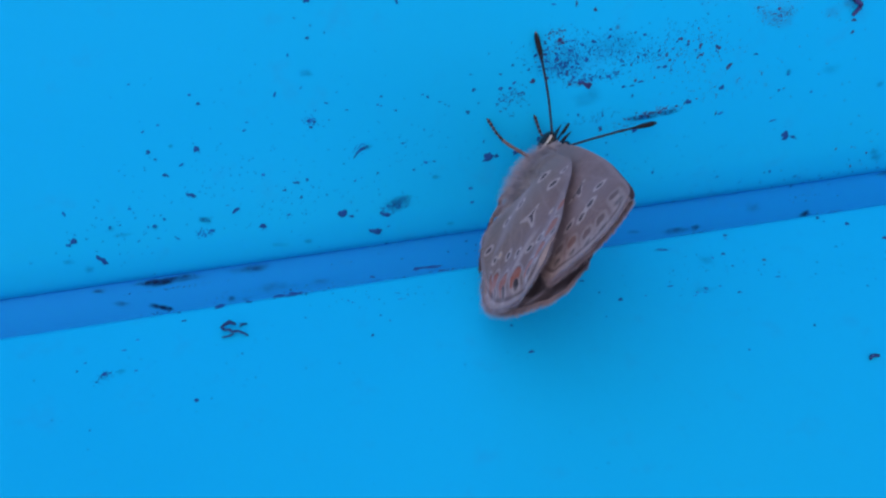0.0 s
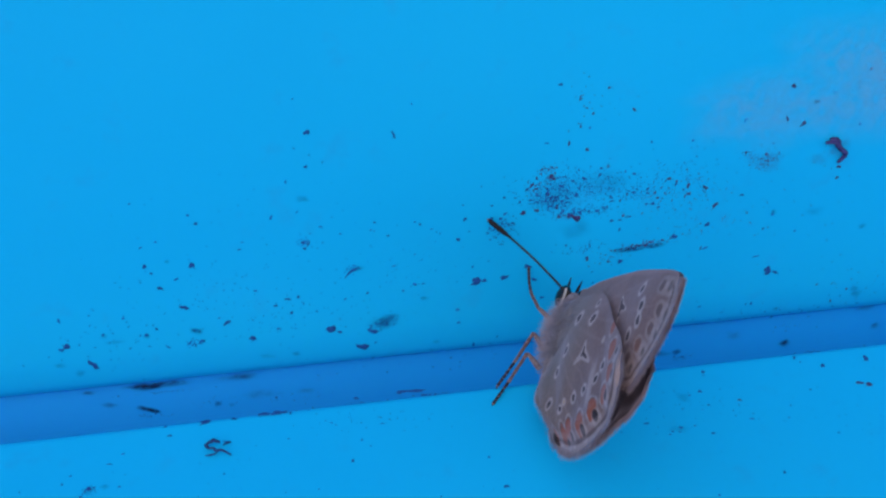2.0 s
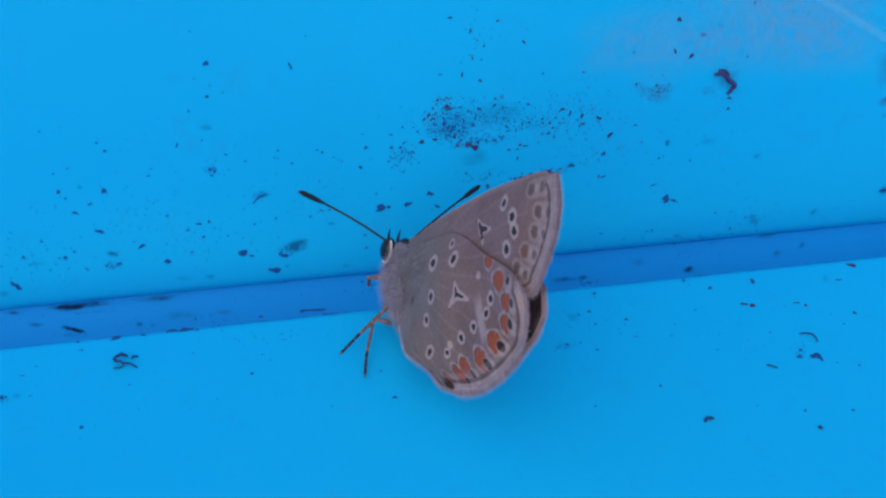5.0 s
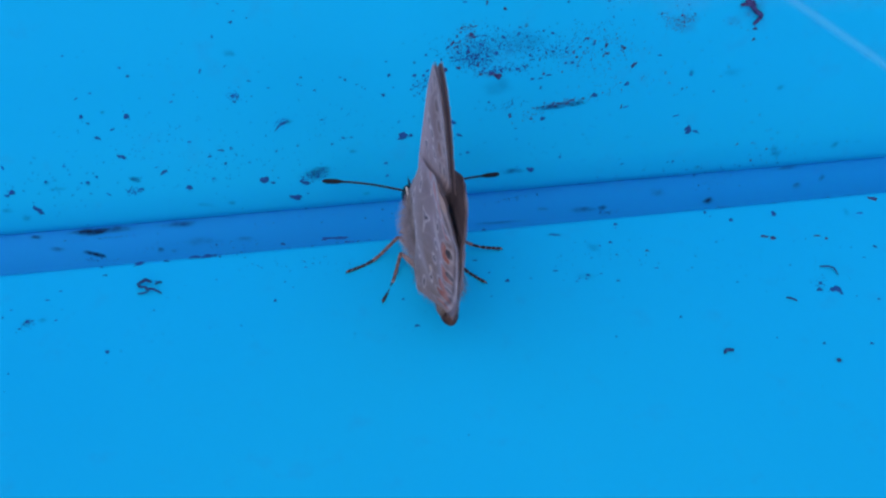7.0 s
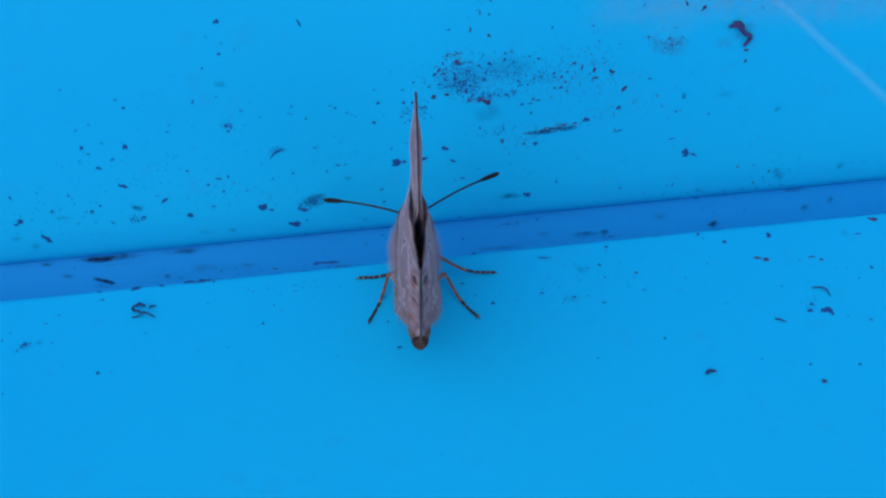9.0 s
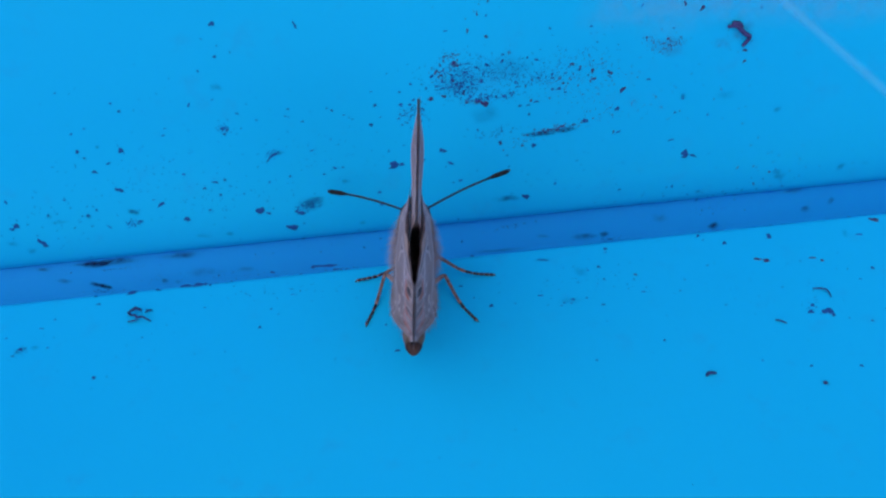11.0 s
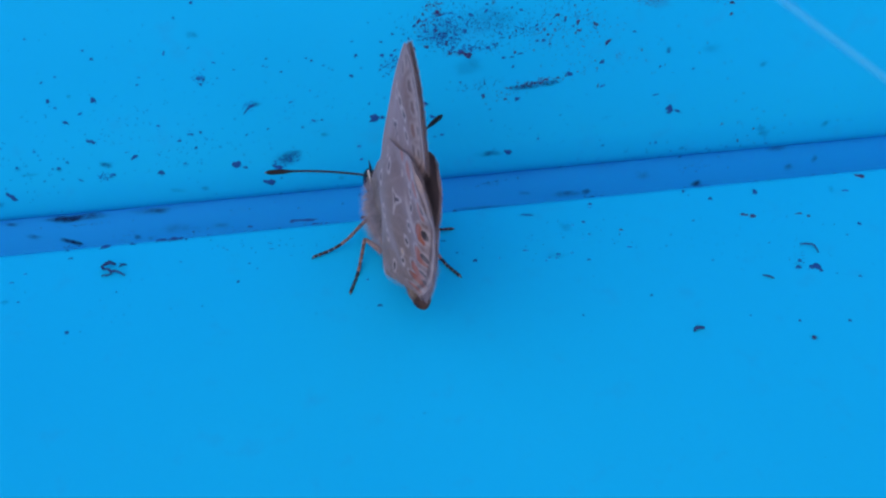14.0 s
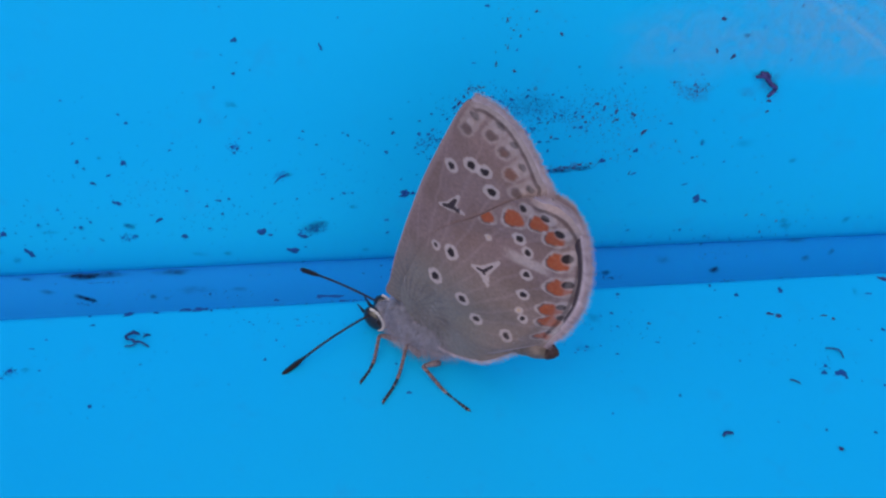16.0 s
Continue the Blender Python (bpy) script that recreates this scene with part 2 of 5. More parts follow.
# ---------------------------------------------------------------- butterfly
# its own space, in millimetres: x towards the head, y to its left, z up from the feet
FORE_OUTLINE = [(4.7, 4.3), (4.1, 5.5), (3.2, 7.15), (2.2, 8.75), (1.2, 10.3), (-0.55, 12.85), (-2.45, 15.25), (-4.0, 17.1), (-4.85, 17.75),
                (-5.5, 17.9), (-6.45, 17.25), (-7.05, 16.35), (-7.48, 15.1), (-7.7, 13.8), (-7.75, 12.9), (-6.0, 10.9), (-2.6, 8.0), (0.6, 5.2), (2.6, 3.9)]
HIND_OUTLINE = [(3.0, 5.3), (2.0, 7.0), (0.6, 8.8), (-1.0, 10.05), (-3.3, 11.1), (-4.93, 12.05), (-6.2, 12.7), (-7.2, 12.95), (-8.2, 12.75), (-8.85, 12.1), (-9.12, 11.0),
                (-8.97, 9.35), (-8.57, 7.8), (-7.8, 6.0), (-6.6, 4.3), (-5.4, 3.2), (-3.9, 2.55), (-1.2, 1.9), (1.2, 1.7), (2.6, 3.4)]
HINGE_X, HINGE = 2.6, 4.6


def smooth01(a, b, v):
    t = np.clip((v - a) / (b - a), 0, 1)
    return t * t * (3 - 2 * t)


def wing_bulge(x, z, hind):
    """Distance of the left wing from the middle plane."""
    rim = np.interp(z, (2.5, 3.2, 4.3, 6.0, 7.8, 9.35, 11.0, 12.1, 12.9, 18.0), (-3.9, -5.4, -6.6, -7.8, -8.57, -8.97, -9.1, -8.8, -7.8, -5.0))
    u = x - rim
    if hind:
        low, shut = smooth01(7.0, 4.2, z), smooth01(11.3, 9.9, z)
        y = -0.02 + 0.07 * smooth01(10.0, 11.3, z) + 0.5 * smooth01(-0.1 + 0.5 * shut, 1.3 + 0.4 * shut + 0.6 * low, u) * (1 - 0.3 * smooth01(8.6, 10.2, z)) + 0.36 * smooth01(9.0, 5.5, z) * smooth01(2.1 - 2.1 * low, 5.2 - 2.6 * low, u)
        y = y + 0.22 * np.exp(-((x + 1.6) / 2.2) ** 2 - ((z - 6.8) / 2.4) ** 2)
        # the inner margin turns outwards over the abdomen, the upper corner flares a little
        y = y + 0.38 * smooth01(5.0, 3.0, z) * smooth01(-6.4, -3.9, x) * smooth01(1.2, -1.6, x)
        y = y + 0.1 * np.exp(-((z - 12.2) / 0.7) ** 2) * smooth01(3.0, 0.5, u)
        # the front edge lies close to the forewing
        s = (3.0 - x) * 0.647 + (5.3 - z) * 0.763 + 1.05
        y = 0.29 + (y - 0.29) * smooth01(-0.2, 1.6, s)
    else:
        costa = np.interp(z, (4.3, 7.15, 10.3, 12.85, 15.25, 17.1, 17.9), (4.7, 3.2, 1.2, -0.55, -2.45, -4.0, -5.4))
        y = 0.02 + 0.18 * smooth01(0.0, 2.5, u) * smooth01(-0.1, 2.2, costa - x) + 0.06 * smooth01(12.0, 7.0, z) * smooth01(2.0, 6.0, u)
        y = y + 0.07 * np.exp(-((x + 3.8) / 2.0) ** 2 - ((z - 14.0) / 1.6) ** 2)
    return y + 0.02 * np.sin(x * 1.3 + z * 0.9) * smooth01(0.0, 2.0, u)


# pigment of the wings: places in the plane of the wing
HIND_SPOTS = [(-0.20, 8.85, 0.17), (0.13, 7.09, 0.27), (-1.19, 8.69, 0.27), (-1.34, 6.04, 0.25), (-1.83, 4.80, 0.23), (-3.45, 4.08, 0.22), (-4.61, 5.30, 0.17), (-4.91, 6.78, 0.21), (-5.39, 8.08, 0.21), (-5.74, 9.43, 0.20), (-5.44, 10.17, 0.23), (-3.64, 9.92, 0.12), (-4.51, 5.80, 0.13)]
FORE_SPOTS = [(-2.66, 13.94, 0.24), (-3.91, 14.20, 0.27), (-4.54, 13.87, 0.25), (-4.56, 12.69, 0.27)]
ORANGE = [(-3.9, 11.2, 0.33), (-5.45, 11.4, 0.48), (-6.8, 11.3, 0.42), (-7.4, 10.5, 0.43), (-7.28, 9.1, 0.48), (-6.95, 7.48, 0.52), (-6.15, 5.9, 0.46), (-5.85, 5.0, 0.42), (-5.2, 3.9, 0.3)]
MARGIN_DOTS = [(-6.3, 12.1, 0.2), (-7.4, 11.75, 0.22), (-7.9, 10.85, 0.25), (-7.9, 9.3, 0.27), (-7.55, 7.63, 0.27), (-6.8, 6.05, 0.22), (-6.5, 5.15, 0.21), (-5.65, 4.1, 0.14)]
FORE_LUNULES = [(-4.1, 16.1, -4.85, 16.95), (-5.35, 15.85, -6.05, 16.45), (-5.8, 15.0, -6.5, 15.5), (-5.85, 13.8, -6.65, 14.3), (-5.9, 12.8, -6.8, 13.1)]


def blend(col, new_col, k):
    return col * (1 - k[:, None]) + np.array(new_col) * k[:, None]


def wobble(x, z, s, seed):
    return np.array([noise.noise((a * s, b * s, seed)) for a, b in zip(x, z)])


def under_pigment(x, z, edge, outer_edge, hind):
    """Colours of the underside. edge: millimetres to the rim; outer_edge: 1 along the outer margin."""
    w = wobble(x, z, 0.9, 3.0)
    w2 = wobble(x, z, 4.5, 7.0)
    col = np.tile(np.array((0.146, 0.092, 0.095)), (len(x), 1)) * (1 + 0.14 * w + 0.12 * w2)[:, None]
    # darker warm wash across the disc, paler towards the margin
    r = np.hypot(x - 2.2, z - 4.6)
    col = blend(col, (0.2, 0.135, 0.145), 0.15 * smooth01(9.0, 14.0, r))
    cloud = wobble(x, z, 0.45, 21.0)
    col = blend(col, (0.106, 0.063, 0.056), np.clip(0.5 * smooth01(-0.1, 0.5, cloud), 0, 1))
    col = blend(col, (0.115, 0.098, 0.085), np.clip(0.45 * smooth01(8.0, 3.0, np.hypot(x + 0.5, (z - 4.0) * 1.2)), 0, 1))
    # veins fan out from the base
    ang = np.arctan2(z - 4.4, 2.6 - x)
    vein = np.abs(((ang + 0.02 * w) / 0.13) % 1.0 - 0.5) * 0.13 * r
    col = blend(col, (0.235, 0.16, 0.176), 0.17 * (1 - smooth01(0.03, 0.12, vein)) * smooth01(2.5, 5.0, r))
    # blue-grey dusting near the body
    k = smooth01(5.4, 1.4, np.hypot((x - 1.6), (z - 3.6) * 0.95)) * (0.42 + 0.25 * w)
    col = blend(col, (0.12, 0.128, 0.134), np.clip(k, 0, 0.85))
    speck = smooth01(0.25, 0.5, wobble(x, z, 7.0, 11.0)) * smooth01(5.5, 2.0, r)
    col = blend(col, (0.06, 0.07, 0.09), 0.55 * speck)
    # dark hair streaks fanning out from the body
    streak = np.abs(((ang + 0.05 * w) / 0.21) % 1.0 - 0.5) * 2
    col = blend(col, (0.05, 0.048, 0.062), 0.5 * smooth01(0.45, 0.9, streak + 0.25 * w2) * smooth01(2.9, 1.4, r))
    white = (0.32, 0.245, 0.255)

    def ring(px, pz, rad, soft=0.06, core=(0.018, 0.012, 0.014), squash=1.0, pale=1.8):
        rad = rad * 0.92
        d = np.hypot(x - px, (z - pz) * squash) + 0.075 * w2
        c = blend(col, white, 0.8 * (1 - smooth01(rad * pale - soft, rad * pale + soft, d)))
        return blend(c, core, 1 - smooth01(rad - soft, rad + soft * 0.6, d))

    if hind:
        # white wedge beyond the disc
        k = (1 - smooth01(0.18, 0.5, np.abs((z - 8.9) - 0.35 * (x + 5.5)))) * smooth01(-4.1, -5.2, x) * smooth01(-7.0, -6.2, x)
        col = blend(col, white, 0.6 * k)
        # orange lunules, each a rounded shield under a thin dark arrow, with a pale spike pointing to the base
        shields = []
        for (px, pz, rad) in ORANGE:
            ux, uz = 2.6 - px, 6.4 - pz
            ul = math.hypot(ux, uz)
            ux, uz = ux / ul, uz / ul
            a = (x - px) * ux + (z - pz) * uz
            b = np.abs((z - pz) * ux - (x - px) * uz)
            taper = 1 + 0.32 * np.clip(a / rad, -0.4, 1.3)
            shields.append((rad, a, b, np.hypot(a * 0.86, b * taper) + 0.08 * w2 + 0.03 * w))
        for rad, a, b, d in shields:
            spike = b - (rad + 0.12) * np.clip(1 - (a - rad * 0.3) / (rad * 1.9), 0, 1) + 0.05 * w2
            col = blend(col, white, 0.72 * (1 - smooth01(-0.1, 0.12, spike)) * smooth01(-rad, -rad * 0.4, a) * (1 - smooth01(rad * 1.5, rad * 2.0, a)))
            col = blend(col, white, 0.45 * (1 - smooth01(rad + 0.04, rad + 0.26, d)))
        for rad, a, b, d in shields:
            cap = smooth01(0.1 * rad, 0.7 * rad, a)
            col = blend(col, (0.045, 0.025, 0.024), (0.25 + 0.6 * cap) * (1 - smooth01(rad + 0.05, rad + 0.18, d)))
        for rad, a, b, d in shields:
            k = 1 - smooth01(rad - 0.06, rad + 0.08, d)
            col = blend(col, (0.215, 0.046, 0.02), 0.97 * k)
            col = blend(col, (0.23, 0.075, 0.04), 0.3 * k * smooth01(0.0, 0.6, w2 + 0.3))
        for (px, pz, rad) in MARGIN_DOTS:
            px = px + 0.12
            col = blend(col, white, 0.55 * (1 - smooth01(rad + 0.1, rad + 0.3, np.hypot(x - px + 0.18, z - pz))))
            col = blend(col, (0.02, 0.014, 0.015), 1 - smooth01(rad - 0.05, rad + 0.06, np.hypot(x - px, z - pz) + 0.04 * w2))
        for (px, pz, rad) in HIND_SPOTS:
            col = ring(px, pz, rad, core=(0.018, 0.012, 0.014) if rad > 0.13 else (0.3, 0.2, 0.15))
        cx, cz = -2.98, 7.93
    else:
        for (ax, az, bx, bz) in FORE_LUNULES:
            # inner crescent and outer dot share one pale ring
            gx, gz = bx - ax, bz - az
            gl = math.hypot(gx, gz)
            a = ((x - ax) * gx + (z - az) * gz) / gl
            b = np.abs((z - az) * gx - (x - ax) * gz) / gl
            q = np.clip(a, 0, gl)
            col = blend(col, white, 0.36 * (1 - smooth01(0.36, 0.56, np.hypot(a - q, b) + 0.08 * w2)))
            d = np.hypot(a * 1.15, b) + 0.1 * w2
            col = blend(col, (0.06, 0.034, 0.034), 0.75 * (1 - smooth01(0.2, 0.42, d)))
            d2 = np.hypot(a - gl * 0.42, b)
            col = blend(col, white, 0.35 * (1 - smooth01(0.1, 0.26, d2)))
            d3 = np.hypot((a - gl * 0.86) * 1.2, b) + 0.08 * w2
            col = blend(col, (0.06, 0.045, 0.048), 0.9 * (1 - smooth01(0.16, 0.3, d3)))
        for (px, pz, rad, k) in ((-5.85, 13.8, 0.44, 0.5), (-5.8, 14.95, 0.26, 0.3)):
            col = blend(col, (0.15, 0.055, 0.035), k * (1 - smooth01(rad - 0.2, rad, np.hypot(x - px, z - pz) + 0.08 * w2)))
        for (px, pz, rad) in FORE_SPOTS:
            col = ring(px, pz, rad)
        cx, cz = -1.83, 11.44
    # pale three-armed mark with a dark core closing the cell
    def arms(tips, reach, width):
        best = np.full(len(x), 9.0)
        for (tx, tz) in tips:
            q = np.clip(((x - cx) * tx + (z - cz) * tz) / (tx * tx + tz * tz), 0, reach)
            d = np.hypot(x - cx - q * tx, z - cz - q * tz) / (width * (1.25 - 0.85 * q))
            best = np.minimum(best, d)
        return best + 0.12 * w2

    tips = ((0.6, 0.23), (-1.0, 0.64), (-0.09, -0.78)) if hind else ((0.62, 0.03), (-0.7, 0.7), (-0.64, -0.36))
    core = tips if not hind else (tips[0], tips[1], (-0.05, -0.3))
    col = blend(col, white, 0.75 * (1 - smooth01(0.75, 1.2, arms(tips, 1.0, 0.25))))
    col = blend(col, (0.028, 0.018, 0.022), 1 - smooth01(0.8, 1.2, arms(core, 0.55 if hind else 0.62, 0.085 if hind else 0.14)))
    # dark line before the fringe, pale outer rim
    line = outer_edge * (1 - smooth01(0.05, 0.13, np.abs(edge - 0.36 + 0.02 * w2)))
    col = blend(col, white, 0.5 * outer_edge * (1 - smooth01(0.24, 0.32, edge)))
    col = blend(col, (0.055, 0.036, 0.036), 0.65 * line)
    col = blend(col, white, 0.2 * outer_edge * (1 - smooth01(0.06, 0.2, np.abs(edge - 0.62))))
    if not hind:
        k = (1 - outer_edge) * (1 - smooth01(0.05, 0.35, edge)) * smooth01(4.5, 7.0, z)
        col = blend(col, (0.235, 0.16, 0.176), 0.5 * k)
    return np.clip(col, 0, 1)


def upper_pigment(x, z, edge, outer_edge, hind):
    w = wobble(x, z, 2.0, 5.0)
    col = np.tile(np.array((0.036, 0.023, 0.029)), (len(x), 1)) * (1 + 0.25 * w)[:, None]
    col = blend(col, (0.3, 0.23, 0.25), 0.8 * outer_edge * (1 - smooth01(0.08, 0.16, edge)))
    return np.clip(col, 0, 1)


def wing(name, outline, centre, margin, side, hind, parent, label):
    """One wing: a thin shell with a patterned outer face and a dark inner face. side: 1 left, -1 right."""
    rim = catmull(outline, 24, closed=True)
    m, steps = len(rim), 24
    outer_edge_rim = np.array([smooth01(margin[0] - 0.6, margin[0] + 0.4, i / steps) * (1 - smooth01(margin[1] - 0.4, margin[1] + 0.6, i / steps)) for i in range(m)])
    verts, faces, colors = [], [], []
    ctr = np.array(centre)
    rim = ctr + (rim - ctr) * (1 - 0.07 * outer_edge_rim)[:, None]
    size = np.hypot(*(rim - ctr).T)
    for layer, rings in ((0, 90), (1, 30)):
        first = len(verts)
        radii = np.linspace(0, 1, rings + 1)[1:] ** 0.85
        pts = np.concatenate([[ctr]] + [ctr + (rim - ctr) * r for r in radii])
        edge = np.concatenate([[5.0]] + [(1 - r) * size * 0.86 for r in radii])
        oe = np.concatenate([[0.0]] + [outer_edge_rim] * rings)
        x, z = pts[:, 0], pts[:, 1]
        y = wing_bulge(x, z, hind) - (0.035 if layer else 0.0) * smooth01(0.0, 0.4, edge)
        colors.append((under_pigment if layer == 0 else upper_pigment)(x, z, edge, oe, hind))
        verts += list(zip((x - HINGE_X) * MM, y * side * MM, (z - HINGE) * MM))
        turn = (side > 0) != (layer == 1)
        for k in range(m):
            k2 = (k + 1) % m
            a, b = first + 1 + k, first + 1 + k2
            faces.append((first, b, a) if turn else (first, a, b))
            for i in range(rings - 1):
                q = (a + i * m, b + i * m, b + (i + 1) * m, a + (i + 1) * m)
                faces.append(q if turn else q[::-1])
    ob = mesh_object(name, verts, faces, M_WING, parent, label)
    at = ob.data.color_attributes.new("pigment", "FLOAT_COLOR", "POINT")
    data = np.ones((len(verts), 4), np.float32)
    data[:, :3] = np.concatenate(colors)
    at.data.foreach_set("color", data.ravel())
    ob.matrix_basis = mm(HINGE_X, 0, HINGE)
    # fringe of pale hair scales along the outer margin, sparser hairs along the inner margin of the hindwing
    hairy = np.maximum(outer_edge_rim, 0.75 * hind * (rim[:, 1] < 3.4))
    rng = random.Random(5 + hind)
    hv, hf = [], []
    for k in range(m):
        if hairy[k] < 0.3:
            continue
        for j in range(14):
            t = (j + rng.random()) / 14
            p = rim[k] * (1 - t) + rim[(k + 1) % m] * t
            d = (rim[(k + 1) % m] - rim[k])
            nrm = np.array((d[1], -d[0])) / (np.hypot(*d) + 1e-9)
            if np.dot(nrm, p - ctr) < 0:
                nrm = -nrm
            nrm = nrm + np.array((rng.uniform(-.25, .25), rng.uniform(-.25, .25)))
            ln = (rng.uniform(0.16, 0.36) + (0.14 if rng.random() < 0.2 else 0.0)) * hairy[k]
            y0 = float(wing_bulge(p[0], p[1], hind)) - 0.02
            tip = p + nrm * ln
            tan = d / (np.hypot(*d) + 1e-9) * 0.012
            a, b = p - tan - nrm * 0.1, p + tan - nrm * 0.1
            y1 = y0 + rng.uniform(-0.06, 0.06)
            i0 = len(hv)
            for (q, yy) in ((a, y0), (b, y0), (tip + tan * 0.4, y1), (tip - tan * 0.4, y1)):
                hv.append(((q[0] - HINGE_X) * MM, yy * side * MM, (q[1] - HINGE) * MM))
            hf.append((i0, i0 + 1, i0 + 2, i0 + 3))
    mesh_object("fringe", hv, hf, M_FRINGE, ob, "pale hair fringe", smooth=False)
    return ob


def blob(bm, centre, radii, u=14, v=9, rot=None, bump=0.0):
    """A rounded lump added to a bmesh."""
    made = bmesh.ops.create_uvsphere(bm, u_segments=u, v_segments=v, radius=1.0)["verts"]
    for q in made:
        k = 1 + bump * noise.noise(q.co * 2.3 + Vector(centre))
        co = Vector((q.co.x * radii[0] * k, q.co.y * radii[1] * k, q.co.z * radii[2] * k))
        if rot is not None:
            co = rot @ co
        q.co = (co + Vector(centre)) * MM
    return made


butterfly = tagged(new("butterfly"), "small grey-brown butterfly with ringed black spots and orange lunules", "butterfly")

# thorax, head, abdomen
bm = bmesh.new()
blob(bm, (2.95, 0, 2.35), (2.6, 1.05, 1.65), 20, 14, Matrix.Rotation(radians(-4), 3, "Y"), 0.12)
part("thorax", bm, M_BODY, butterfly, "furry grey thorax")
bm = bmesh.new()
blob(bm, (5.6, 0, 2.55), (0.66, 0.62, 0.68), 16, 12, None, 0.1)
head = part("head", bm, M_BODY, butterfly)
for s in (1, -1):
    bm = bmesh.new()
    blob(bm, (5.97, s * 0.5, 2.52), (0.64, 0.44, 0.8), 16, 12)
    part("eye", bm, M_EYE, head, "glossy dark eye")
    bm = bmesh.new()
    for k in range(22):
        a = 2 * math.pi * k / 22
        if -1.5 < a - math.pi < 1.5:
            c = (5.91 + 0.6 * math.cos(a), s * 0.6, 2.52 + 0.77 * math.sin(a))
            blob(bm, c, (0.11, 0.07, 0.1), 6, 4)
    part("eye_rim", bm, M_PALE, head, "white rim round the eye")
    bm = bmesh.new()
    tube(bm, [(6.05 * MM, s * 0.2 * MM, 2.25 * MM), (6.5 * MM, s * 0.26 * MM, 2.4 * MM), (6.85 * MM, s * 0.3 * MM, 2.7 * MM), (7.05 * MM, s * 0.34 * MM, 3.2 * MM)],
         [0.12 * MM, 0.12 * MM, 0.09 * MM, 0.02 * MM], 7)
    part("palp", bm, M_ANT, head, "dark upturned palp")
# the thin tongue, rolled up at its end, hinged under the head
bm = bmesh.new()
coil = [Vector((0.36 * k, 0, -0.02 * k)) for k in range(4)]
coil += [Vector((1.3 + 0.34 * math.sin(a), 0, 0.2 - 0.26 * math.cos(a))) for a in (0.25 * k for k in range(1, 27))]
tube(bm, [q * MM for q in coil], [0.055 * MM] * len(coil), 7)
proboscis = part("proboscis", bm, M_ANT, head, "thin dark rolled tongue")
bm = bmesh.new()
line, rad = [], []
for k in range(49):
    t = k / 48
    x = 0.9 - 6.5 * t
    seg = abs(math.sin(t * 8 * math.pi))
    line.append((x * MM, 0, (2.8 + 0.2 * math.sin(t * 3.1) - 0.1 * t) * MM))
    rad.append((0.7 * (1 - 0.16 * t ** 2 - 0.1 * t ** 7) * (0.93 + 0.07 * seg) * math.sqrt(1 - 0.97 * max(0.0, (t - 0.78) / 0.22) ** 2)) * MM)
tube(bm, line[:45], rad[:45], 18)
abdomen = part("abdomen", bm, M_ABDOMEN, butterfly, "tapered brown-grey abdomen")
bm = bmesh.new()
tube(bm, line[44:], [r * 1.04 for r in rad[44:]], 16)
part("abdomen_tip", bm, M_TIP, abdomen, "dark brown rounded tip")

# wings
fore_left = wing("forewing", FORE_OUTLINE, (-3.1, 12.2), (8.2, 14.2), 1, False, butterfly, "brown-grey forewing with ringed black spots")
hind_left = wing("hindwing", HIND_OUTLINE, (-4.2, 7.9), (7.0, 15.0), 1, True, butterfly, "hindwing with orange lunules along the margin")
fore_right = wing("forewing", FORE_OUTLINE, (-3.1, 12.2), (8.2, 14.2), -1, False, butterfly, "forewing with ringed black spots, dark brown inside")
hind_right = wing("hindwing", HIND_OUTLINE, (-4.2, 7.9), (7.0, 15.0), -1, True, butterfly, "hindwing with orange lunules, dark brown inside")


def fuzz(name, count, seed, mat, label, sample, length):
    rng = random.Random(seed)
    verts, faces = [], []
    for _ in range(count):
        p, d = sample(rng)
        d = (d + Vector((rng.uniform(-.5, .5), rng.uniform(-.5, .5), rng.uniform(-.5, .5)))).normalized()
        ln = rng.uniform(*length)
        side_v = d.cross(Vector((rng.uniform(-1, 1), rng.uniform(-1, 1), rng.uniform(-1, 1)))).normalized() * 0.008
        bend = Vector((-0.25, 0, -0.12)) * ln
        a, b, c = p - side_v, p + side_v, p + d * ln * 0.55
        tip = p + d * ln + bend
        i = len(verts)
        verts += [a * MM, b * MM, (c + side_v * 0.7) * MM, (c - side_v * 0.7) * MM, tip * MM]
        faces += [(i, i + 1, i + 2, i + 3), (i + 3, i + 2, i + 4)]
    ob = mesh_object(name, verts, faces, mat, butterfly, label, smooth=False)
    return tagged(ob, kind="stuff")


def on_thorax(rng):
    th, ph = rng.uniform(0, 2 * math.pi), math.acos(rng.uniform(-1, 1))
    d = Vector((math.sin(ph) * math.cos(th), math.sin(ph) * math.sin(th), math.cos(ph)))
    return Vector((2.95 + 2.6 * d.x, 1.05 * d.y, 2.35 + 1.65 * d.z)), Vector((d.x * 0.3 - 0.3, d.y, d.z * 0.7))


def on_head(rng):
    th, ph = rng.uniform(0, 2 * math.pi), math.acos(rng.uniform(-1, 1))
    d = Vector((math.sin(ph) * math.cos(th), math.sin(ph) * math.sin(th), math.cos(ph)))
    if abs(d.y) > 0.35 and d.x > -0.35:
        return on_head(rng)
    return Vector((5.45 + 0.55 * d.x, 0.5 * d.y, 2.6 + 0.62 * d.z)), d


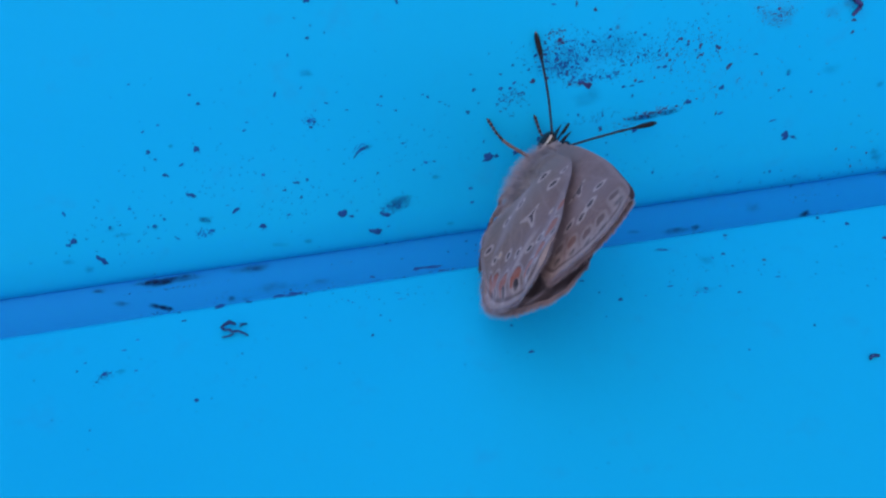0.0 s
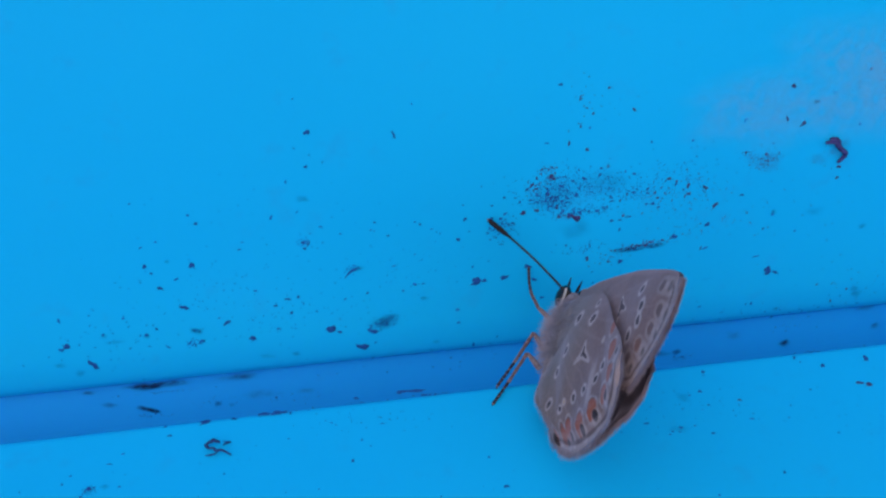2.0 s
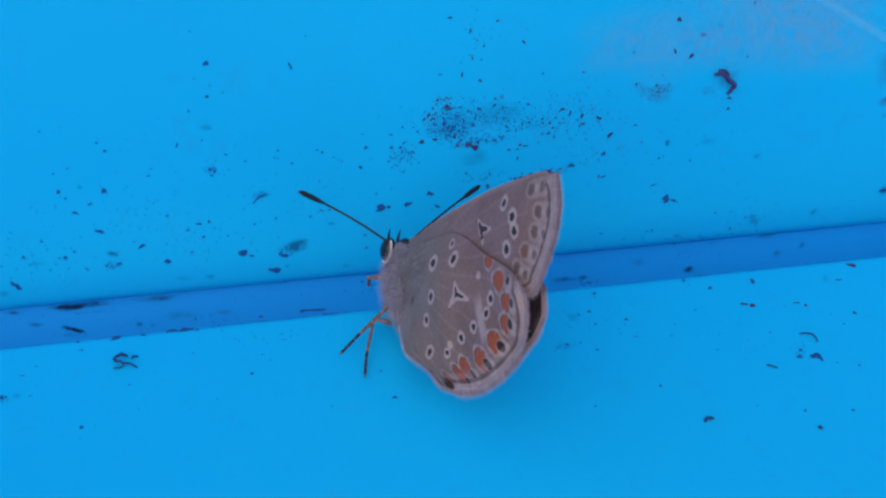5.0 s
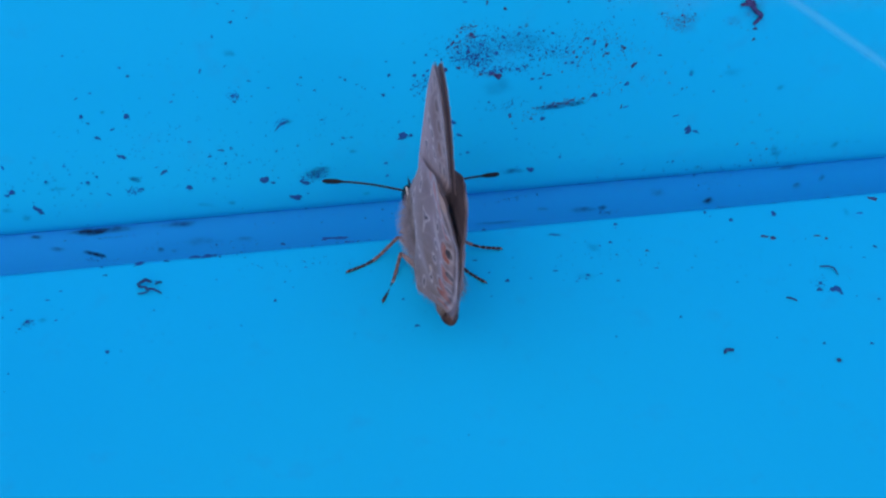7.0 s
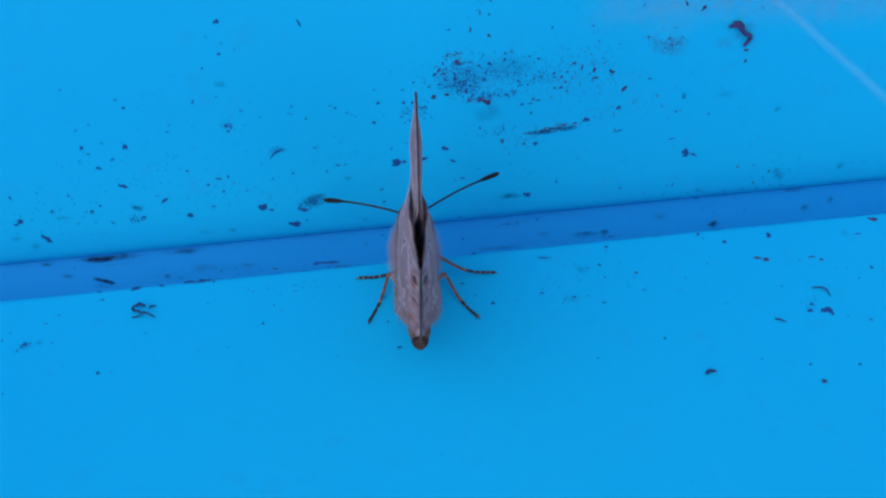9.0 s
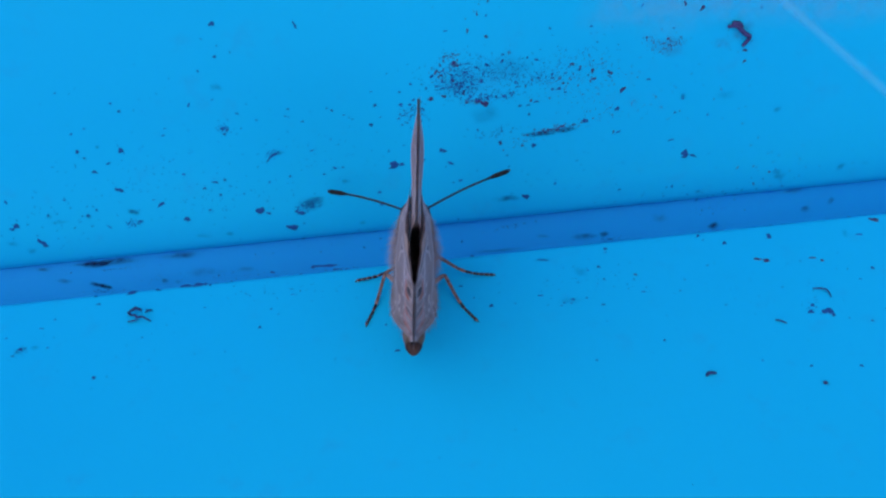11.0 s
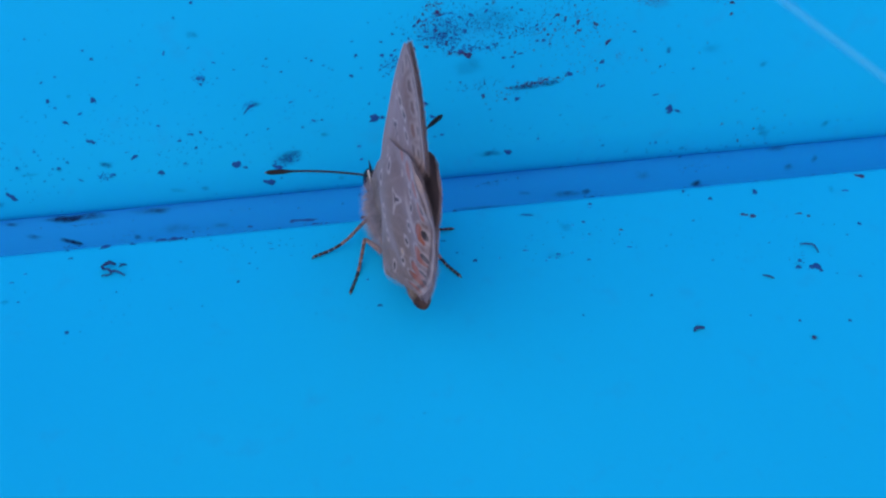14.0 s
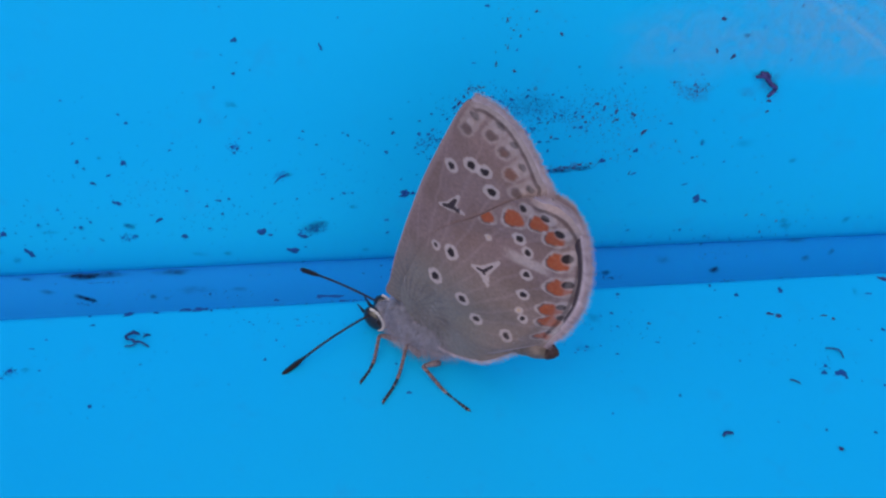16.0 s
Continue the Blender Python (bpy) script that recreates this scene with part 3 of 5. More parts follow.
def on_wing_base(rng):
    s = rng.choice((1, -1))
    x = rng.uniform(-5.6, 2.4)
    z = rng.uniform(2.3, 4.2) + max(0.0, -3.5 - x) * 0.6
    if rng.random() < 0.6:
        x, z = rng.uniform(0.2, 2.6), rng.uniform(3.4, 6.5)
    y = float(wing_bulge(x, z, True))
    return Vector((x, s * (y + 0.01), z)), Vector((-0.7, s * 0.5, -0.55))


fuzz("fur", 6500, 3, M_FUZZ, "long grey fur of the thorax", on_thorax, (0.4, 0.85))
fuzz("head_fur", 420, 4, M_FUZZ, "short grey fur of the head", on_head, (0.15, 0.4))
fuzz("wing_fur", 1900, 5, M_DUSKFUR, "dusky hairs along the wing bases", on_wing_base, (0.12, 0.42))


# legs: femur with the hip at the origin, shin and foot with the knee at the origin, all along x
def sag(v):
    """The shin drops steeply and the foot lies flat."""
    return -0.42 * math.sin(math.pi * v ** 1.15) ** 1.2 if 0 < v < 1 else 0.0


def leg(femur, shin, foot):
    bm = bmesh.new()
    tube(bm, [Vector((q * femur * MM, 0, 0.03 * math.sin(math.pi * q) * MM)) for q in (0, 0.3, 0.6, 0.9, 1)], [0.17 * MM, 0.18 * MM, 0.15 * MM, 0.115 * MM, 0.07 * MM], 9)
    ob = part("leg", bm, M_FEMUR, butterfly, "thin pale scaly leg with dark rings on its foot")
    bm = bmesh.new()
    cuts = (0, 0.18, 0.26, 0.46, 0.54, 0.72, 0.82, 1.0)
    for k in range(7):
        p, q = cuts[k], cuts[k + 1]
        dark = k % 2
        rr = (0.105 if dark else 0.108) * (1 - 0.15 * p)
        tube(bm, [Vector((v * shin * MM, 0, sag(v * shin / (shin + foot)) * MM)) for v in (p, (p + q) / 2, q)], [rr * 0.95 * MM, rr * MM, rr * 0.93 * MM], 9, dark)
    tibia = part("tibia", bm, [M_LEG, M_SHINRING], ob, "brown shin with dark rings")
    bm = bmesh.new()
    bow = [Vector(((shin + foot * q) * MM, 0, sag((shin + foot * q) / (shin + foot)) * MM)) for q in (0, 0.3, 0.5, 0.68, 0.84, 1)]
    for k in range(5):
        p, r = bow[k], bow[k + 1]
        q = p.lerp(r, 0.82)
        tube(bm, [p, p.lerp(q, 0.5), q], [0.078 * MM, 0.092 * MM, 0.08 * MM], 8, 0)
        tube(bm, [q, r], [0.056 * MM, 0.056 * MM], 8, 1)
    tube(bm, [bow[-1], bow[-1] + Vector((0.14 * MM, 0.05 * MM, -0.04 * MM))], [0.055 * MM, 0.015 * MM], 6, 0)
    tarsus = part("tarsus", bm, [M_BAND, M_FEMUR], ob, "black and white ringed foot")
    return ob, tibia, tarsus


HIPS = {"LF": (5.0, 0.5, 1.2), "LM": (3.3, 0.75, 0.65), "LH": (2.0, 0.8, 0.45), "RF": (5.0, -0.5, 1.2), "RM": (3.3, -0.75, 0.65), "RH": (2.0, -0.8, 0.45)}
# thigh, shin and foot of the front, middle and hind legs, in millimetres
SEGMENTS = {"F": (1.3, 1.6, 1.4), "M": (1.2, 2.0, 1.7), "H": (1.2, 1.9, 1.6)}
LEGS = {k: leg(*SEGMENTS[k[1]]) for k in HIPS}


# antennae: root at the origin, club on the x axis
def antenna():
    L = 6.4
    bm = bmesh.new()
    pts, rad = [], []
    for k in range(61):
        t = k / 60
        pts.append((L * t * MM, 0, 0.22 * math.sin(math.pi * t) * MM))
        club = 0.085 * float(smooth01(0.74, 0.86, np.array(t))) * (1 - 0.75 * float(smooth01(0.96, 1.0, np.array(t))))
        rad.append((0.062 + club + 0.008 * (k % 2)) * MM)
    tube(bm, pts, rad, 8)
    ob = part("antenna", bm, M_ANT, butterfly, "thin black clubbed antenna")
    bm = bmesh.new()
    for k in range(1, 43):
        if k % 2:
            tube(bm, [pts[k], tuple((Vector(pts[k]) * 0.8 + Vector(pts[k + 1]) * 0.2))], [0.071 * MM] * 2, 7)
    part("white_ring", bm, M_FEMUR, ob, "white rings")
    bm = bmesh.new()
    blob(bm, (L + 0.0, 0, 0.0), (0.1, 0.06, 0.06), 8, 6)
    part("club_tip", bm, M_LEG, ob, "pale tip")
    return ob


ANTENNAE = {"L": antenna(), "R": antenna()}
ROOTS = {"L": (5.75, 0.25, 2.95), "R": (5.75, -0.25, 2.95)}

# ---------------------------------------------------------------- dirt
SPECKS = []
for k in range(9):
    rng = random.Random(70 + k)
    n = 15
    ph = [rng.uniform(0, 6.28) for _ in range(4)]
    rim = []
    for i in range(n):
        a = 2 * math.pi * i / n
        r = 0.4 + 0.07 * math.sin(2 * a + ph[0]) + 0.08 * math.sin(3 * a + ph[1]) + 0.06 * math.sin(5 * a + ph[2]) + rng.uniform(-0.07, 0.07)
        rim.append((r * math.cos(a), r * math.sin(a)))
    verts = [(x, y, -0.02) for x, y in rim] + [(x * 0.82, y * 0.82, 0.1 + rng.uniform(-0.03, 0.05)) for x, y in rim]
    verts += [(x * 0.42, y * 0.42, 0.15 + rng.uniform(-0.06, 0.08)) for x, y in rim] + [(0, 0, 0.16)]
    faces = []
    for q in range(2):
        faces += [(q * n + i, q * n + (i + 1) % n, (q + 1) * n + (i + 1) % n, (q + 1) * n + i) for i in range(n)]
    faces += [(2 * n + i, 2 * n + (i + 1) % n, 3 * n) for i in range(n)]
    me = bpy.data.meshes.new("speck")
    me.from_pydata(verts, [], faces)
    SPECKS.append(me)


def on_wall(x, z, lift=0.0, spin=0.0):
    """The pose of a thing that sticks to the upright panel."""
    dy = (wall_y(z + 0.3) - wall_y(z - 0.3)) / 0.6
    nrm = Vector((0, -1, dy)).normalized()
    m = nrm.to_track_quat("Z", "Y").to_matrix().to_4x4()
    p = Vector((x, wall_y(z), z)) + nrm * lift
    return Matrix.Translation(p * MM) @ m @ Matrix.Rotation(spin, 4, "Z")


def on_ledge(x, y, lift=0.0, spin=0.0):
    return Matrix.Translation(Vector((x, y, lift)) * MM) @ Matrix.Rotation(spin, 4, "Z")


def specks(name, rows, place, mat, label, group, seed):
    """Flakes of dirt, each (a, b, length, width, turn in degrees)."""
    rng = random.Random(seed)
    cache = {}
    for (a, b, length, width, turn) in rows:
        k = rng.randrange(len(SPECKS))
        if k not in cache:
            cache[k] = SPECKS[k].copy()
            cache[k].materials.append(mat)
        ob = new(name, cache[k])
        thick = min(0.35, 0.5 * width) * MM
        ob.matrix_basis = place(a, b, 0.006, radians(turn)) @ Matrix.Diagonal((length * 1.12 * MM, width * 1.12 * MM, thick, 1))
        tagged(ob, label, "dirt speck", group)


def crumbs(name, rows, place, mat, label, seed):
    """Specks too small to pick apart, in one piece: (a, b, length, width, turn)."""
    rng = random.Random(seed)
    verts, faces = [], []
    for (a, b, length, width, turn) in rows:
        m = place(a, b, 0.004, radians(turn))
        i, n = len(verts), 9
        for q in range(n):
            an = 2 * math.pi * q / n
            r = 0.5 * rng.uniform(0.7, 1.1)
            verts.append(m @ Vector((math.cos(an) * r * length * MM, math.sin(an) * r * width * MM, -0.004 * MM)))
        verts.append(m @ Vector((0, 0, 0.04 * MM)))
        faces += [(i + q, i + (q + 1) % n, i + n) for q in range(n)]
    ob = mesh_object(name, verts, faces, mat, None, "", smooth=False)
    return tagged(ob, label, "dirt", kind="stuff")


WALL_DARK_A = [(-12.0, 13.5, 0.36, 0.32, -3), (-7.4, 13.0, 0.51, 0.17, -69), (-12.1, 11.4, 0.25, 0.19, -27), (1.6, 15.4, 0.26, 0.20, -2), (-18.0, 8.3, 0.28, 0.18, -17), (-12.3, 6.4, 0.37, 0.15, -40), (-12.0, 6.3, 0.30, 0.16, 19), (-12.2, 6.0, 0.21, 0.21, -5), (-8.3, 7.4, 0.17, 0.16, -4), (-7.5, 6.4, 0.18, 0.16, -5), (-5.7, 7.0, 0.26, 0.13, -65), (-3.1, 7.1, 0.27, 0.24, -4), (-3.4, 5.7, 0.25, 0.27, -5), (-1.6, 7.9, 0.18, 0.16, -4), (-1.6, 6.3, 0.16, 0.14, -5), (-20.9, 5.7, 0.28, 0.29, -5), (-18.4, 5.5, 0.43, 0.36, 19), (-20.6, 5.2, 0.18, 0.16, -5)]
WALL_DARK_B = [(-20.2, 4.1, 0.47, 0.21, -37), (-19.0, 2.6, 0.56, 0.33, -25), (-13.2, 2.5, 0.40, 0.20, -12), (-12.6, 2.6, 0.18, 0.20, -6), (-13.9, 2.1, 0.26, 0.17, -6), (-13.0, 1.5, 0.22, 0.17, -6), (-16.7, 1.2, 0.66, 0.22, 31), (-15.3, -0.1, 0.40, 0.41, -6), (-8.6, 2.4, 0.18, 0.17, -6), (-10.7, 0.0, 0.58, 0.51, -31), (-10.2, -0.3, 0.32, 0.21, -6), (-8.2, -0.5, 0.71, 0.33, -13), (1.1, 3.2, 0.35, 0.23, -17), (1.5, 2.2, 0.34, 0.21, -5), (-0.4, 2.6, 0.70, 0.30, 12), (-2.1, 2.5, 0.79, 0.56, 6), (-1.6, 2.5, 0.36, 0.25, -28), (7.4, 11.4, 0.20, 0.14, -84)]
WALL_DARK_C = [(13.8, 7.2, 0.28, 0.17, -4), (15.8, 4.5, 0.21, 0.18, -5), (12.0, 5.2, 0.33, 0.35, -5), (10.0, 4.5, 0.38, 0.40, 19), (16.9, 1.1, 0.51, 0.54, -5), (17.4, 1.0, 0.40, 0.26, -26), (7.8, 7.1, 0.24, 0.17, -4), (8.2, 7.1, 0.35, 0.19, -15), (8.6, 6.8, 0.24, 0.14, -4), (5.8, 6.1, 0.34, 0.17, -4), (6.3, 6.1, 0.28, 0.14, 6), (6.8, 6.3, 0.37, 0.17, 6), (6.4, 5.4, 0.19, 0.23, -5), (6.8, 3.0, 0.44, 0.28, 6), (0.9, 3.3, 0.34, 0.30, -5), (4.6, 3.5, 0.25, 0.18, -5), (6.4, -1.0, 0.52, 0.43, -6), (-9.5, 4.1, 0.69, 0.22, 28)]
WALL_DARK_D = [(-9.8, 3.8, 0.50, 0.13, 52), (-25.6, 0.6, 0.48, 0.38, 7), (-24.3, -0.9, 0.83, 0.40, -52), (-8.8, -1.6, 0.77, 0.51, -1), (-10.7, -0.1, 0.50, 0.41, -31), (16.8, 1.3, 0.43, 0.46, -5), (32.8, 0.2, 0.54, 0.42, -5)]
WALL_RED_A = [(2.5, 11.7, 0.35, 0.16, -86), (15.4, 14.4, 0.33, 0.30, -3), (16.6, 11.9, 0.41, 0.30, 69), (15.5, 12.3, 0.43, 0.16, -71), (19.7, 8.7, 0.31, 0.25, -4), (19.8, 7.9, 0.26, 0.23, -4), (8.9, 8.8, 0.29, 0.27, -4), (10.2, 8.2, 0.39, 0.22, 68), (10.3, 7.6, 0.29, 0.22, -4), (11.4, 7.9, 0.25, 0.25, -4), (12.2, 6.6, 0.48, 0.32, 57), (3.6, 6.5, 0.53, 0.51, -4), (3.2, 6.7, 0.55, 0.25, -15), (2.5, 6.7, 0.32, 0.17, 7), (1.7, 9.6, 0.37, 0.29, -4), (1.9, 9.4, 0.26, 0.17, -35), (1.1, 7.3, 0.33, 0.25, -4), (0.3, 7.2, 0.40, 0.31, -26)]
WALL_RED_B = [(2.8, 14.5, 0.11, 0.35, -3), (3.6, 11.2, 0.23, 0.23, -3), (2.3, 7.4, 0.14, 0.33, -4)]
LEDGE_DARK_A = [(-18.4, -0.3, 0.76, 0.28, 14), (-15.3, -0.2, 0.78, 0.22, -7), (-14.5, -0.2, 0.74, 0.28, -7), (-16.9, -0.3, 0.34, 0.16, -7), (-20.3, -1.0, 0.29, 0.15, -8), (-7.0, 0.3, 1.48, 0.26, -3), (-7.7, 0.3, 0.58, 0.26, -7), (-10.2, 0.2, 0.31, 0.19, -7), (-24.4, -4.0, 0.34, 0.26, -33), (-11.1, -4.3, 0.21, 0.21, -8), (-20.2, -6.8, 0.30, 0.24, 32), (-3.6, -7.3, 0.30, 0.23, 5), (-25.7, -3.5, 0.12, 0.17, -8), (15.8, -0.5, 0.22, 0.29, -7), (17.2, -1.4, 0.29, 0.32, -7), (20.1, -1.2, 0.39, 0.48, -7), (25.2, -4.9, 0.24, 0.28, -7), (21.2, -8.0, 0.74, 0.56, -19)]
LEDGE_DARK_B = [(21.4, -8.3, 0.43, 0.20, -107), (20.2, -7.9, 0.46, 0.26, -8), (20.5, -7.4, 0.25, 0.29, -8), (23.4, -9.1, 0.18, 0.19, -8), (18.7, -11.9, 0.17, 0.21, -8), (21.4, -12.3, 0.20, 0.24, -8), (11.3, -8.8, 0.15, 0.21, -8), (2.2, -4.6, 0.27, 0.28, -8), (0.7, -2.7, 0.27, 0.16, -7), (9.9, -0.8, 0.33, 0.21, -7), (9.1, -2.3, 0.23, 0.24, -7), (1.8, -0.2, 0.28, 0.17, -7), (8.6, -5.5, 0.31, 0.13, -8), (-17.4, -1.9, 0.38, 0.15, -8)]
LEDGE_RED = [(18.7, -3.1, 0.52, 0.24, -7), (19.2, -3.3, 0.52, 0.31, -7), (22.5, -3.8, 0.29, 0.21, -7), (22.0, -3.5, 0.58, 0.14, -7), (27.1, -0.7, 0.60, 0.42, -7), (11.1, -3.3, 0.23, 0.20, -7), (19.0, -13.2, 0.35, 0.26, -8)]
WALL_FAINT_A = [(-11.9, 12.1, 0.12, 0.09, -3), (-11.2, 11.6, 0.19, 0.08, -93), (-12.7, 12.6, 0.16, 0.09, -26), (-12.7, 15.5, 0.16, 0.09, -3), (-6.5, 14.8, 0.18, 0.08, -82), (1.2, 11.8, 0.35, 0.10, -3), (-18.4, 8.9, 0.20, 0.17, -4), (-14.0, 8.3, 0.40, 0.15, -111), (-11.3, 7.4, 0.35, 0.13, -28), (-10.7, 8.0, 0.13, 0.10, -4), (-11.9, 7.0, 0.13, 0.10, -5), (-10.2, 6.8, 0.21, 0.11, -5), (-11.2, 6.3, 0.13, 0.11, -5), (-8.5, 6.9, 0.17, 0.13, -5), (-8.3, 6.8, 0.13, 0.11, -5), (-6.0, 7.2, 0.18, 0.13, -4), (-5.0, 6.6, 0.22, 0.11, -5), (-3.3, 8.1, 0.18, 0.10, -4)]
WALL_FAINT_B = [(-2.8, 6.2, 0.16, 0.11, -5), (-21.3, 9.9, 0.19, 0.14, -4), (-15.8, 6.3, 0.26, 0.13, 19), (-15.6, 6.8, 0.21, 0.10, -5), (-21.0, 7.0, 0.28, 0.11, 40), (-20.2, 7.3, 0.20, 0.13, -5), (-15.0, 3.3, 0.26, 0.22, -5), (-13.8, 0.4, 0.27, 0.17, 19), (-17.1, 1.6, 0.26, 0.11, -6), (-21.2, 0.9, 0.25, 0.23, -6), (-9.9, 2.1, 0.22, 0.14, 42), (-6.5, 2.3, 0.21, 0.17, -6), (-5.8, 2.7, 0.39, 0.16, -29), (-5.3, 2.7, 0.23, 0.14, -5), (-7.1, 4.2, 0.36, 0.11, 6), (-5.9, 4.9, 0.11, 0.14, -5), (-3.1, 0.5, 0.33, 0.24, -6), (-3.0, -0.5, 0.29, 0.24, -6)]
WALL_FAINT_C = [(18.1, 13.8, 0.40, 0.07, -8), (20.3, 11.6, 0.23, 0.14, 70), (9.9, 11.3, 0.19, 0.15, -3), (15.0, 10.7, 0.20, 0.11, -3), (12.9, 12.4, 0.36, 0.11, 67), (16.2, 5.5, 0.21, 0.18, -4), (18.0, 4.1, 0.21, 0.18, -5), (12.2, 3.4, 0.43, 0.19, 19), (15.8, 2.4, 0.54, 0.16, 12), (33.9, 1.3, 0.51, 0.26, 19), (2.1, 0.8, 0.30, 0.19, -5), (1.4, 2.3, 0.30, 0.18, -5), (5.1, 2.4, 0.20, 0.12, -5), (3.6, 12.6, 0.13, 0.24, -3)]
LEDGE_FAINT_A = [(-20.5, -0.3, 0.21, 0.16, -7), (-22.9, -4.1, 0.20, 0.14, -8), (-22.7, -1.9, 0.21, 0.15, -8), (-23.4, -2.5, 0.37, 0.12, -8), (-17.7, -4.1, 0.16, 0.14, -8), (-10.4, -2.9, 0.17, 0.15, -8), (-13.1, -5.9, 0.12, 0.11, -8), (-14.2, -2.2, 0.15, 0.12, -8), (-11.8, -1.4, 0.20, 0.09, -46), (-11.6, -1.6, 0.17, 0.09, -46), (-12.1, -1.2, 0.13, 0.09, -7), (-10.0, -3.4, 0.13, 0.12, -8), (-9.1, -1.9, 0.30, 0.09, -7), (-4.0, -5.2, 0.17, 0.18, -8), (16.0, -0.9, 0.14, 0.18, -7), (25.6, -1.9, 0.59, 0.19, -7), (22.2, -8.7, 0.14, 0.13, -8), (7.2, -9.7, 0.13, 0.17, -8)]
LEDGE_FAINT_B = [(1.3, -3.8, 0.16, 0.16, -8), (5.2, -4.2, 0.40, 0.13, -7), (7.0, -4.8, 0.27, 0.22, -8), (6.4, -5.0, 0.22, 0.13, -8), (7.8, -4.8, 0.18, 0.13, -8), (6.8, -5.1, 0.18, 0.13, -8), (6.2, -5.2, 0.16, 0.13, -8), (11.2, -4.8, 0.36, 0.13, -7), (5.9, -1.2, 0.82, 0.17, -15), (8.4, -2.5, 0.16, 0.17, -7), (8.7, -3.7, 0.11, 0.13, -7), (15.6, -6.6, 0.18, 0.13, -8), (3.6, -4.6, 0.13, 0.12, -8), (1.0, -5.7, 0.13, 0.12, -8), (9.8, -1.1, 0.16, 0.14, -7), (16.2, -11.1, 0.13, 0.12, -8), (24.1, -5.7, 0.24, 0.14, -7), (-25.2, -7.6, 0.12, 0.13, -8)]
LEDGE_FAINT_C = [(-25.3, -3.0, 0.16, 0.14, -8)]
specks("dirt_speck", WALL_DARK_A, on_wall, M_DIRT, "dark crumb of dirt stuck to the upright blue panel", "crumbs on the upright panel", 1)
specks("dirt_speck", WALL_DARK_B, on_wall, M_DIRT, "dark crumb of dirt stuck to the upright blue panel", "crumbs on the upright panel", 2)
specks("dirt_speck", WALL_DARK_C, on_wall, M_DIRT, "dark crumb of dirt stuck to the upright blue panel", "crumbs on the upright panel", 3)
specks("dirt_speck", WALL_DARK_D, on_wall, M_DIRT, "dark crumb of dirt stuck to the upright blue panel", "crumbs on the upright panel", 4)
specks("rust_fleck", WALL_RED_A, on_wall, M_RUST, "reddish brown fleck stuck to the upright blue panel", "reddish flecks on the upright panel", 8)
specks("rust_fleck", WALL_RED_B, on_wall, M_RUST, "reddish brown fleck stuck to the upright blue panel", "reddish flecks on the upright panel", 9)
specks("dirt_speck", LEDGE_DARK_A, on_ledge, M_DIRT, "dark crumb of dirt lying on the blue ledge", "crumbs on the ledge", 12)
specks("dirt_speck", LEDGE_DARK_B, on_ledge, M_DIRT, "dark crumb of dirt lying on the blue ledge", "crumbs on the ledge", 13)
specks("rust_fleck", LEDGE_RED, on_ledge, M_RUST, "reddish brown fleck lying on the blue ledge", "reddish flecks on the ledge", 16)
crumbs("faint_crumbs", WALL_FAINT_A, on_wall, M_FAINT, "faint blue-grey specks on the upright blue panel", 20)
crumbs("faint_crumbs", WALL_FAINT_B, on_wall, M_FAINT, "faint blue-grey specks on the upright blue panel", 21)
crumbs("faint_crumbs", WALL_FAINT_C, on_wall, M_FAINT, "faint blue-grey specks on the upright blue panel", 22)
crumbs("faint_crumbs", LEDGE_FAINT_A, on_ledge, M_FAINT, "faint blue-grey specks on the blue ledge", 25)
crumbs("faint_crumbs", LEDGE_FAINT_B, on_ledge, M_FAINT, "faint blue-grey specks on the blue ledge", 26)
crumbs("faint_crumbs", LEDGE_FAINT_C, on_ledge, M_FAINT, "faint blue-grey specks on the blue ledge", 27)


def spatter(name, clusters, place, mat, label, seed):
    """Fine grains nobody could count, in clusters (a, b, half width, half height, tilt, count, grain size)."""
    rng = random.Random(seed)
    verts, faces = [], []
    for (a, b, ra, rb, tilt, count, size) in clusters:
        c, s = math.cos(radians(tilt)), math.sin(radians(tilt))
        for _ in range(count):
            u, v = rng.gauss(0, 0.5) * ra, rng.gauss(0, 0.5) * rb
            m = place(a + u * c - v * s, b + u * s + v * c, 0.0, rng.uniform(0, 6.28))
            r = size * rng.uniform(0.4, 1.0) * (2.0 if rng.random() < 0.07 else 1.0)
            ex, ey = r * rng.uniform(0.8, 1.8), r * rng.uniform(0.5, 1.0)
            i = len(verts)
            for (x, y, z) in ((ex, 0, 0), (ex * .4, ey, 0), (-ex * .6, ey * .8, 0), (-ex, -ey * .2, 0), (-ex * .1, -ey, 0), (0, 0, r * 0.45)):
                verts.append(m @ Vector((x * MM, y * MM, (z - 0.004) * MM)))
            faces += [(i + k, i + (k + 1) % 5, i + 5) for k in range(5)]
    ob = mesh_object(name, verts, faces, mat, None, "", smooth=False)
    return tagged(ob, label, "dirt", kind="stuff")


